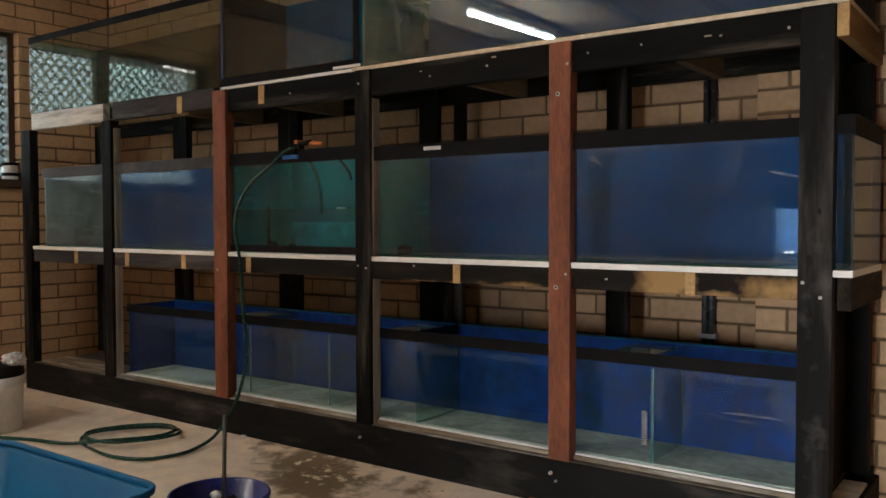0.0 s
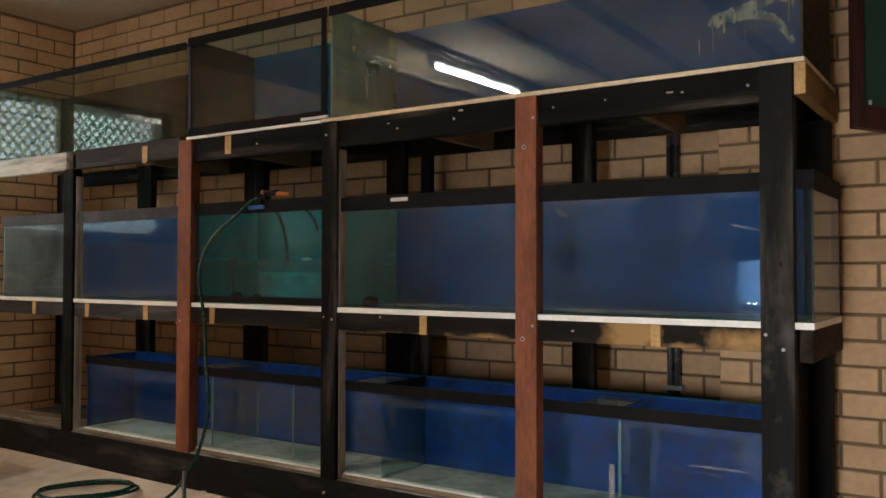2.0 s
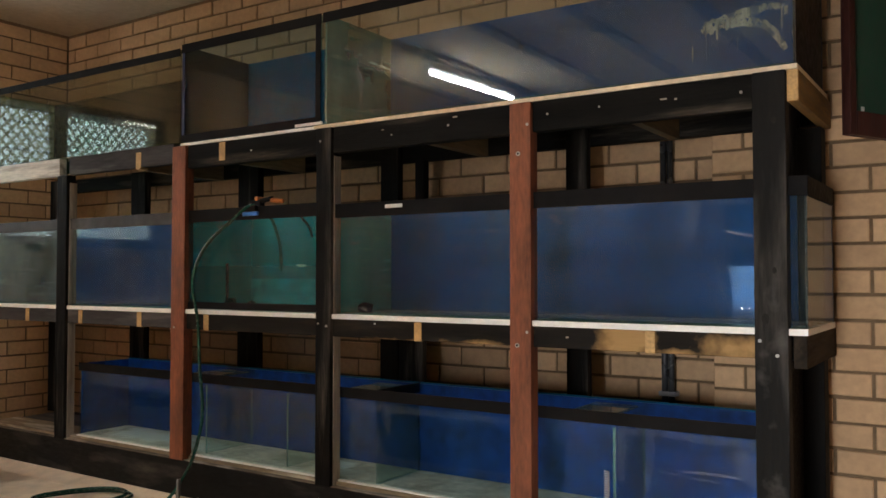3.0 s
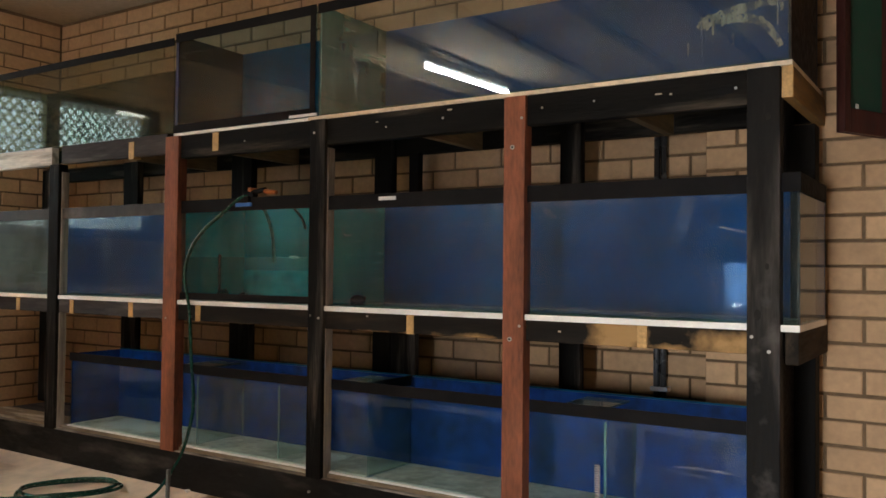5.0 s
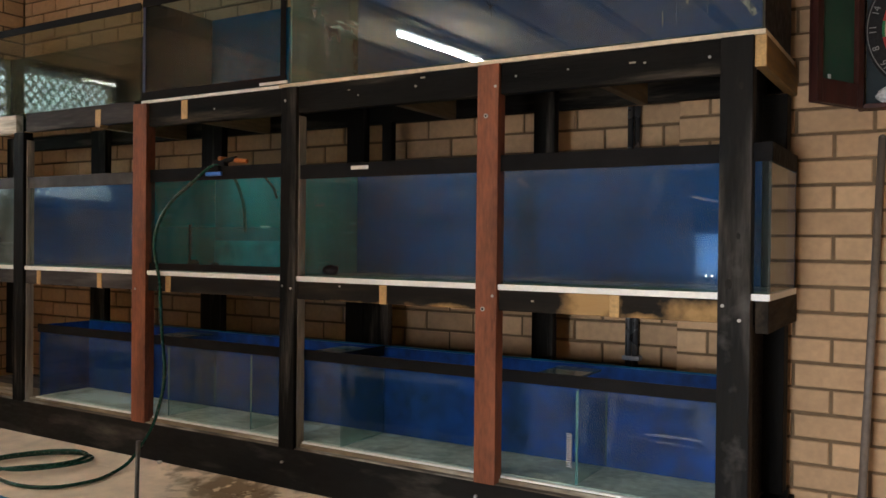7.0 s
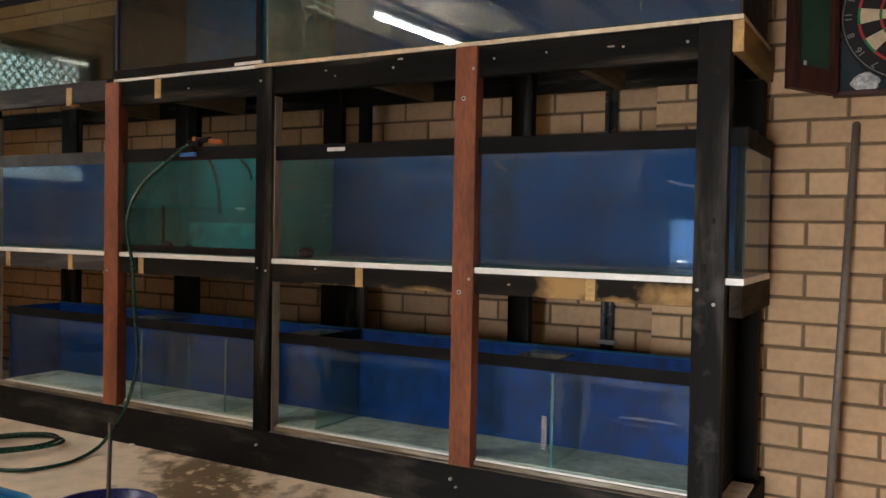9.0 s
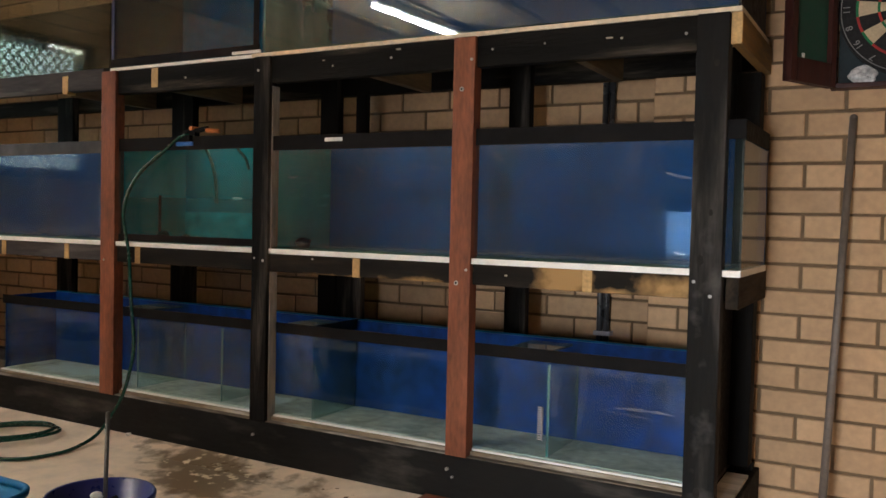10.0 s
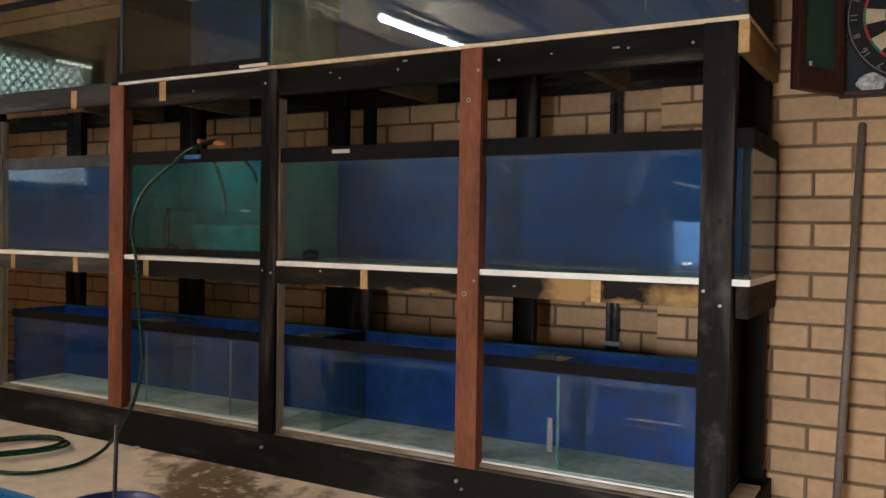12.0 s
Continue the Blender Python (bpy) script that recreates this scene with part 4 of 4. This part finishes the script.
solid("stone", crumple(fresh(), (-1.60, 0.16, ZM + 0.022), (0.035, 0.03, 0.02), 2.0, 2), BLACK, "dark pebble on the tank floor", "stone")
solid("filter_tube", rod(fresh(), (-2.535, 0.265, ZM + 0.013), (-2.535, 0.265, 1.03), 0.007, 10), BLACK, "black filter tube standing in the water", "tube", smooth=True)
coil = fresh()
sweep(coil, [(-0.497 + 0.009 * math.cos(k * 1.571), 0.032 + 0.007 * math.sin(k * 1.571), 0.225 + k * 0.0019) for k in range(60)], 0.0022, 5, steps=2)
solid("spiral_spring", coil, PIPE2, "pale plastic spiral against the low tank glass", "coil", smooth=True)


def crust(bm, pts, seed, y, rag=0.45):
    """A ragged ribbon of dried limescale along (x, z, half width), with short runs under its lower edge."""
    n, m = 70, 8
    rows = []
    for i in range(n + 1):
        k = i / n * (len(pts) - 1)
        a = min(int(k), len(pts) - 2)
        f = k - a
        f = f * f * (3 - 2 * f) * 0.5 + f * 0.5
        p, q = pts[a], pts[a + 1]
        x, z, w = (p[c] + (q[c] - p[c]) * f for c in range(3))
        dx, dz = q[0] - p[0], q[1] - p[1]
        d = math.hypot(dx, dz)
        nx, nz = -dz / d, dx / d
        up = w * (1 + rag * noise.noise(Vector((i * 0.35, seed, 0))) + rag * 0.6 * noise.noise(Vector((i * 0.9, seed, 3))))
        dn = w * (1 + rag * noise.noise(Vector((i * 0.3, seed, 5))))
        run = max(0.0, noise.noise(Vector((i * 0.8, seed, 9))) - 0.12) * w * 1.6
        row = []
        for j in range(m + 1):
            o = up - (up + dn) * j / m
            row.append(bm.verts.new((x + nx * o, y - 0.0006 * noise.noise(Vector((i, j, seed))), z + nz * o - (run if j == m else 0))))
        rows.append(row)
    for i in range(n):
        for j in range(m):
            if noise.noise(Vector((i * 0.5, j * 0.6, seed + 9))) > -0.5:
                bm.faces.new((rows[i][j], rows[i + 1][j], rows[i + 1][j + 1], rows[i][j + 1]))
    return bm


arc = crust(fresh(), ((-0.292, 1.835, 0.012), (-0.268, 1.852, 0.024), (-0.211, 1.868, 0.020), (-0.159, 1.882, 0.019), (-0.109, 1.889, 0.014), (-0.06, 1.893, 0.010), (-0.011, 1.887, 0.008)), 4.2, 0.4395)
crust(arc, ((-0.224, 1.858, 0.016), (-0.172, 1.857, 0.018), (-0.122, 1.850, 0.017), (-0.079, 1.832, 0.014), (-0.048, 1.801, 0.012), (-0.028, 1.769, 0.010), (-0.012, 1.736, 0.010)), 7.7, 0.4388, 0.25)
solid("limescale_stain", arc, LIME, "dried white limescale arc on the blue back", "stain")
haze = crust(fresh(), ((-0.27, 1.815, 0.03), (-0.192, 1.822, 0.032), (-0.135, 1.817, 0.030), (-0.07, 1.815, 0.012)), 2.1, 0.4401, 0.5)
solid("limescale_haze", haze, LIME_THIN, "thin pale limescale film under the arc", "stain")


def smear(pts, y, seed, material=None, rag=0.5):
    """A dried smear on a pane, along (x, z, half width)."""
    solid("glass_smear", crust(fresh(), pts, seed, y, rag), material or SMEAR, "dried pale water smear on the tank glass", "stain", "smears on the glass")


YG = 0.0110
smear(((-0.191, 1.192, 0.018), (-0.205, 1.15, 0.022), (-0.225, 1.09, 0.022), (-0.246, 1.04, 0.014)), YG, 11.0)
smear(((-0.105, 1.104, 0.003), (-0.06, 1.093, 0.005), (-0.026, 1.086, 0.003)), YG, 12.0, SMEAR_PALE)
smear(((-0.10, 1.075, 0.002), (-0.06, 1.066, 0.004), (-0.026, 1.061, 0.003)), YG, 13.0)
smear(((-0.690, 1.176, 0.006), (-0.672, 1.165, 0.010), (-0.643, 1.144, 0.004)), YG, 14.0, SMEAR_PALE)
smear(((-0.74, 1.195, 0.010), (-0.5, 1.196, 0.012), (-0.25, 1.197, 0.010), (-0.03, 1.195, 0.012)), YG, 15.0)
smear(((-0.74, 0.842, 0.006), (-0.5, 0.838, 0.010), (-0.25, 0.836, 0.008), (-0.03, 0.840, 0.010)), YG, 17.0)
smear(((-0.11, 0.90, 0.006), (-0.135, 0.98, 0.004), (-0.12, 1.0, 0.003)), YG, 18.0)
smear(((-1.09, 1.133, 0.004), (-0.95, 1.129, 0.006), (-0.846, 1.124, 0.005)), YG, 19.0)
smear(((-1.235, 1.134, 0.004), (-1.222, 1.122, 0.007), (-1.205, 1.112, 0.003)), YG, 20.0, SMEAR_PALE)
smear(((-1.56, 1.10, 0.004), (-1.535, 1.096, 0.006), (-1.51, 1.10, 0.003)), YG, 21.0, SMEAR_PALE)
smear(((-1.55, 1.15, 0.008), (-1.56, 1.12, 0.010), (-1.55, 1.09, 0.006)), YG, 22.0)
smear(((-1.46, 1.14, 0.006), (-1.45, 1.11, 0.008), (-1.46, 1.08, 0.005)), YG, 23.0)
smear(((-1.10, 1.07, 0.006), (-1.06, 1.072, 0.010), (-1.02, 1.07, 0.004)), YG, 24.0)
smear(((-1.62, 0.842, 0.008), (-1.3, 0.838, 0.010), (-1.1, 0.836, 0.010), (-0.85, 0.838, 0.008)), YG, 25.0)
smear(((-1.62, 1.192, 0.012), (-1.3, 1.195, 0.010), (-1.1, 1.195, 0.012), (-0.85, 1.196, 0.010)), YG, 26.0)
smear(((-3.40, 0.86, 0.02), (-3.1, 0.852, 0.014), (-2.85, 0.855, 0.016), (-2.65, 0.87, 0.02)), YG, 27.0)
smear(((-2.635, 0.86, 0.006), (-2.64, 0.95, 0.010), (-2.645, 1.10, 0.006)), YG, 28.0)
smear(((-4.10, 0.87, 0.03), (-3.9, 0.855, 0.02), (-3.6, 0.86, 0.022)), YG, 29.0)
smear(((-4.05, 1.18, 0.02), (-3.9, 1.16, 0.03), (-3.6, 1.18, 0.02)), YG, 30.0)
YL = 0.0440
smear(((-0.462, 0.468, 0.018), (-0.455, 0.42, 0.022), (-0.46, 0.36, 0.016), (-0.45, 0.31, 0.010)), YL, 31.0)
smear(((-0.355, 0.468, 0.010), (-0.352, 0.42, 0.014), (-0.358, 0.36, 0.012), (-0.37, 0.29, 0.008)), YL, 32.0)
smear(((-0.46, 0.47, 0.008), (-0.33, 0.472, 0.010), (-0.15, 0.470, 0.012), (-0.0, 0.468, 0.010)), YL, 33.0)
smear(((-0.25, 0.364, 0.003), (-0.16, 0.366, 0.005), (-0.07, 0.364, 0.003)), YL, 34.0, SMEAR_PALE)
smear(((-0.33, 0.355, 0.003), (-0.2, 0.345, 0.005), (-0.1, 0.34, 0.003)), YL, 35.0)
smear(((-0.10, 0.44, 0.03), (-0.06, 0.40, 0.03), (-0.03, 0.34, 0.02)), YL, 36.0)
smear(((-3.3, 0.46, 0.02), (-3.05, 0.45, 0.03), (-2.8, 0.455, 0.02), (-2.64, 0.46, 0.016)), YL, 37.0)
smear(((-2.45, 0.46, 0.015), (-2.2, 0.455, 0.02), (-1.95, 0.46, 0.014), (-1.74, 0.46, 0.016)), YL, 38.0)
smear(((-1.60, 0.46, 0.012), (-1.45, 0.455, 0.016), (-1.2, 0.46, 0.012), (-0.86, 0.46, 0.010)), YL, 39.0)
smear(((-1.41, 0.455, 0.022), (-1.395, 0.40, 0.016), (-1.39, 0.36, 0.008)), YL, 40.0)
smear(((-2.23, 0.45, 0.022), (-2.225, 0.38, 0.018), (-2.22, 0.30, 0.012)), YL, 41.0)
YT = -0.0010
smear(((-1.53, 1.80, 0.012), (-1.50, 1.755, 0.016), (-1.495, 1.69, 0.008), (-1.49, 1.62, 0.006)), YT, 42.0, SMEAR_PALE)
smear(((-1.455, 1.612, 0.004), (-1.43, 1.606, 0.008), (-1.40, 1.612, 0.004)), YT, 43.0, SMEAR_PALE)
smear(((-1.66, 1.63, 0.008), (-1.655, 1.75, 0.010), (-1.66, 1.90, 0.008)), YT, 44.0)
part("silicone", box(fresh(), -0.484, -0.4755, 0.0535, 0.0575, 0.166, 0.474, 0.001), SEAL, next(o for o in bpy.data.objects if o.name.startswith("divider") and abs(o.bound_box[0][0] + 0.484) < 0.002), "pale silicone bead on the divider")
solid("floating_scrap", crumple(fresh(), (-1.90, 0.10, 1.0135), (0.028, 0.014, 0.006), 51.0, 2), WHITE, "pale scrap floating on the tank water", "debris")
marks = fresh()
for a, b in (((-1.05, 1.93), (-1.0, 1.875)), ((-1.0, 1.925), (-1.045, 1.88)), ((-1.06, 1.905), (-0.99, 1.90)), ((-1.03, 1.935), (-1.02, 1.865))):
    rod(marks, (a[0], 0.4405, a[1]), (b[0], 0.4405, b[1]), 0.0016, 6)
solid("scratch_marks", marks, BLACK, "dark scratched strokes on the blue back", "marks")
drip = fresh()
for x, z0_, z1_, w_ in ((-0.023, 1.81, 1.884, 0.006), (-0.009, 1.855, 1.885, 0.012), (0.015, 1.778, 1.845, 0.010), (-0.24, 1.805, 1.85, 0.007), (-0.328, 1.738, 1.79, 0.003), (-0.278, 1.735, 1.82, 0.003), (-0.17, 1.76, 1.80, 0.003)):
    box(drip, x - w_ / 2, x + w_ / 2, 0.438, 0.4395, z0_, z1_, 0.0004)
solid("limescale_drips", drip, LIME, "white limescale runs down the blue back", "stain")

# ---- hose ----
hose = fresh()
HP = [(-2.035, 0.12, 0.99), (-2.04, 0.11, 1.12), (-2.055, 0.06, 1.235), (-2.10, 0.0, 1.272), (-2.202, -0.02, 1.205), (-2.331, -0.02, 1.127), (-2.408, -0.022, 1.04), (-2.440, -0.025, 0.937), (-2.42, -0.025, 0.84),
      (-2.400, -0.026, 0.758), (-2.387, -0.026, 0.579), (-2.362, -0.03, 0.40), (-2.366, -0.035, 0.30), (-2.405, -0.045, 0.164), (-2.45, -0.07, 0.066), (-2.48, -0.12, -0.012), (-2.46, -0.22, -0.034),
      (-2.435, -0.33, -0.035), (-2.483, -0.468, -0.035), (-2.629, -0.531, -0.035), (-2.83, -0.512, -0.035), (-2.993, -0.46, -0.035), (-3.058, -0.36, -0.030), (-2.981, -0.187, -0.030),
      (-2.848, -0.100, -0.028), (-2.70, -0.137, -0.022), (-2.678, -0.275, -0.018), (-2.775, -0.438, -0.016), (-2.93, -0.47, -0.014), (-3.03, -0.38, -0.014), (-2.965, -0.2, -0.014), (-2.84, -0.115, -0.012),
      (-2.72, -0.15, -0.012), (-2.70, -0.28, -0.012), (-2.80, -0.42, -0.014), (-2.973, -0.535, -0.03), (-3.173, -0.583, -0.035), (-3.339, -0.653, -0.035), (-3.6, -0.76, -0.035), (-4.1, -0.9, -0.035)]
sweep(hose, HP, 0.0078, 8, steps=6)
solid("garden_hose", hose, HOSE, "glossy green garden hose running from tank to floor coil", "hose", smooth=True)

# ---- bucket, tub and pail ----
bk = empty("bucket", "navy blue plastic bucket with rags inside", "bucket", (-1.305, -1.043, FLOOR))
part("shell", lathe(fresh(), ((0.0, 0.0), (0.112, 0.0), (0.118, 0.006), (0.135, 0.225), (0.140, 0.228), (0.142, 0.240), (0.138, 0.246), (0.132, 0.243), (0.113, 0.012), (0.0, 0.010)), 48, (-1.305, -1.043, FLOOR)), BUCKETBLUE, bk, smooth=True)
hb = fresh()
sweep(hb, [(-1.305 + 0.141 * math.cos(a), -1.043 + 0.141 * math.sin(a), FLOOR + 0.225 - 0.05 * math.sin((a - 3.5) / 3.14 * 3.14)) for a in [3.5 + 3.14 * k / 10 for k in range(11)]], 0.0025, 6)
part("bail", hb, STEEL, bk, "wire handle", smooth=True)
solid("rag", crumple(fresh(), (-1.245, -1.03, FLOOR + 0.175), (0.05, 0.045, 0.045), 8.0), REDP, "crumpled red cloth in the bucket", "cloth", smooth=True)
solid("rag", crumple(fresh(), (-1.34, -1.01, FLOOR + 0.14), (0.07, 0.06, 0.075), 12.0), BLACK, "crumpled dark cloth in the bucket", "cloth", smooth=True)
solid("rag", crumple(fresh(), (-1.35, -1.02, FLOOR + 0.222), (0.018, 0.014, 0.012), 17.0), WHITE, "small white scrap in the bucket", "cloth", smooth=True)
solid("tool_handle", rod(fresh(), (-1.31, -1.03, FLOOR + 0.012), (-1.288, -1.035, 0.418), 0.0057, 12), DARKPIPE, "grey tool handle standing in the bucket", "tool", smooth=True)


def rounded_rect(x0, x1, y0, y1, r, n=8):
    pts = []
    for cx, cy_, a0 in ((x1 - r, y1 - r, 0), (x0 + r, y1 - r, 90), (x0 + r, y0 + r, 180), (x1 - r, y0 + r, 270)):
        pts += [(cx + r * math.cos(radians(a0 + 90 * k / n)), cy_ + r * math.sin(radians(a0 + 90 * k / n))) for k in range(n + 1)]
    return pts


def tub_loops(steps):
    bm = fresh()
    loops = [[bm.verts.new((x, y, FLOOR + z)) for x, y in rounded_rect(-2.42 + inset, -1.462 - inset, -1.72 + inset, -1.085 - inset, max(0.02, 0.10 - inset * 0.5))] for inset, z in steps]
    for A, B in zip(loops, loops[1:]):
        for k in range(len(A)):
            bm.faces.new((A[k], A[(k + 1) % len(A)], B[(k + 1) % len(A)], B[k]))
    return bm, loops


tub = empty("storage_tub", "bright blue open plastic tub on the floor", "tub", (-1.96, -1.4, FLOOR))
tb, lo = tub_loops(((0.07, 0.0), (0.06, 0.008), (0.014, 0.225), (0.018, 0.2255), (0.032, 0.215), (0.072, 0.02), (0.08, 0.014)))
tb.faces.new(lo[0])
tb.faces.new(lo[-1])
part("shell", tb, TUBBLUE, tub, smooth=True)
tb, lo = tub_loops(((0.013, 0.226), (0.006, 0.227), (0.004, 0.240), (0.007, 0.244), (0.012, 0.245), (0.017, 0.243), (0.019, 0.232), (0.019, 0.2262), (0.013, 0.226)))
part("rim", tb, TUBBLUE, tub, "rolled rim", smooth=True)
PX, PY = -3.555, -0.585
pl = empty("pail", "white plastic pail with a black tray on top", "pail", (PX, PY, FLOOR))
part("shell", lathe(fresh(), ((0.0, 0.0), (0.128, 0.0), (0.133, 0.006), (0.143, 0.215), (0.148, 0.217), (0.149, 0.23), (0.146, 0.233), (0.148, 0.245), (0.150, 0.262), (0.145, 0.265), (0.13, 0.25), (0.0, 0.245)), 48, (PX, PY, FLOOR)), WHITE, pl, smooth=True)
part("tray", lathe(fresh(), ((0.0, 0.318), (0.13, 0.318), (0.143, 0.312), (0.147, 0.267), (0.142, 0.2655)), 48, (PX, PY, FLOOR)), BLACK, pl, "black tray on top", smooth=True)
solid("plastic_bag", crumple(fresh(), (PX + 0.09, PY + 0.07, FLOOR + 0.340), (0.045, 0.055, 0.034), 21.0), FILM, "crumpled clear plastic bag on the pail", "bag")
solid("packet", crumple(fresh(), (PX - 0.03, PY, FLOOR + 0.345), (0.06, 0.06, 0.028), 25.0), REDP, "dark red packet on the pail", "packet")
pot = empty("jar", "white labelled jar with dark lid on the window sill", "jar", (XL - 0.01, 0.055, zs))
part("body", lathe(fresh(), ((0.0, 0.0), (0.042, 0.0), (0.046, 0.005), (0.046, 0.085), (0.0, 0.085)), 24, (XL - 0.015, 0.055, zs + 0.001)), WHITE, pot, smooth=True)
part("lid", lathe(fresh(), ((0.0, 0.087), (0.047, 0.0855), (0.048, 0.103), (0.0, 0.105)), 24, (XL - 0.015, 0.055, zs + 0.001)), BLACK, pot, "dark lid", smooth=True)
part("band", lathe(fresh(), ((0.0462, 0.02), (0.0466, 0.021), (0.0466, 0.04), (0.0462, 0.041)), 24, (XL - 0.015, 0.055, zs + 0.001)), BLACK, pot, "dark label band", smooth=True)
off = solid("timber_offcut", box(fresh(), -0.90, -0.78, -0.07, -0.012, FLOOR + 0.012, FLOOR + 0.034, 0.003), RED, "red hardwood offcut lying at the base", "timber")
solid("foam_chip", crumple(fresh(), (-2.40, -0.02, FLOOR + 0.025), (0.014, 0.01, 0.007), 31.0, 2), WHITE, "tiny white foam chip on the floor", "debris")

# ---- brick pieces ----
CH, BL, JT = 0.0868, 0.2415, 0.011
def brick_mesh(length, h=CH - JT, d=0.02, c=0.003):
    bm = fresh()
    x, z = length / 2, h / 2
    f = [bm.verts.new(p) for p in ((-x + c, 0, -z + c), (x - c, 0, -z + c), (x - c, 0, z - c), (-x + c, 0, z - c))]
    m = [bm.verts.new(p) for p in ((-x, c, -z), (x, c, -z), (x, c, z), (-x, c, z))]
    r = [bm.verts.new(p) for p in ((-x, d, -z), (x, d, -z), (x, d, z), (-x, d, z))]
    bm.faces.new(f)
    for A, B in ((f, m), (m, r)):
        for k in range(4):
            bm.faces.new((A[k], B[k], B[(k + 1) % 4], A[(k + 1) % 4]))
    return mesh_of("brick", bm, BRICK)

BRICKS = {}
def lay(wall, joints, u0, u1, place, near, hole=None, z_ref=1.427):
    """Courses of bricks between u0 and u1; joints(c) gives the joint places of course c."""
    rest = []
    count = 0
    rng = random.Random(5)
    for c in range(-14, 18):
        zc = z_ref - CH * (c + 0.5)
        if zc + CH / 2 > CEIL or zc - CH / 2 < FLOOR - 0.03:
            continue
        js = [u0] + [j for j in joints(c) if u0 + 0.03 < j < u1 - 0.03] + [u1]
        for a, b in zip(js, js[1:]):
            spans = [(a, b)]
            if hole and zc > hole[2] - 0.02 and zc < hole[3] + 0.02:
                spans = [s for s in ((a, min(b, hole[0])), (max(a, hole[1]), b)) if s[1] - s[0] > 0.03]
            for s0, s1 in spans:
                ln = round(s1 - s0 - JT, 3)
                if ln not in BRICKS:
                    BRICKS[ln] = brick_mesh(ln)
                m = place((s0 + s1) / 2, zc + rng.uniform(-0.0012, 0.0012), rng.uniform(-0.0015, 0.002)) @ Matrix.Rotation(rng.uniform(-0.004, 0.004), 4, "Y")
                if near((s0 + s1) / 2, zc) and count < 300:
                    ob = new("brick", BRICKS[ln])
                    ob.parent = wall
                    ob.matrix_parent_inverse = Matrix.Identity(4)
                    ob.matrix_basis = m
                    count += 1
                else:
                    rest.append((ln, m))
    if rest:
        vs, fs = [], []
        for ln, m in rest:
            me = BRICKS[ln]
            o = len(vs)
            vs += [m @ v.co for v in me.vertices]
            fs += [[o + i for i in p.vertices] for p in me.polygons]
        me = bpy.data.meshes.new("brickwork")
        me.from_pydata(vs, [], fs)
        me.materials.append(BRICK)
        ob = new("brickwork", me)
        ob.parent = wall
        tagged(ob, kind="stuff")

def jt(off, half):
    return lambda c: [off + (half if c % 2 else 0) + BL * k for k in range(-40, 40)]

lay(wall_north, jt(-0.402, BL / 2), XL, XP, lambda u, z, o: Matrix.Translation((u, YB + o, z)), lambda u, z: u > -2.6 and (z < 1.6 and z > 0.4))
odd = [-0.189, -0.0175] + [0.224 + BL * k for k in range(14)]
even = [-0.138] + [0.103 + BL * k for k in range(14)]
lay(wall_pier, lambda c: odd if c % 2 else even, XP, 2.0, lambda u, z, o: Matrix.Translation((u, YP + o, z)), lambda u, z: u < 0.9)
lay(wall_west, jt(0.10, BL / 2), YS, YB, lambda u, z, o: Matrix.Translation((XL - o, u, z)) @ Matrix.Rotation(radians(90), 4, "Z"), lambda u, z: u > -1.4 and z > 0.3, hole=(y0, y1, zs, zh))

jm = brick_mesh(0.072)
k = 0
while True:
    z = 1.427 + CH * 8.5 - CH * k
    k += 1
    if z > zh - 0.02:
        continue
    if z < zs + 0.02:
        break
    ob = new("brick", jm)
    ob.parent = wall_west
    ob.matrix_parent_inverse = Matrix.Identity(4)
    ob.matrix_basis = Matrix.Translation((XL - 0.036, y1 - 0.012, z))
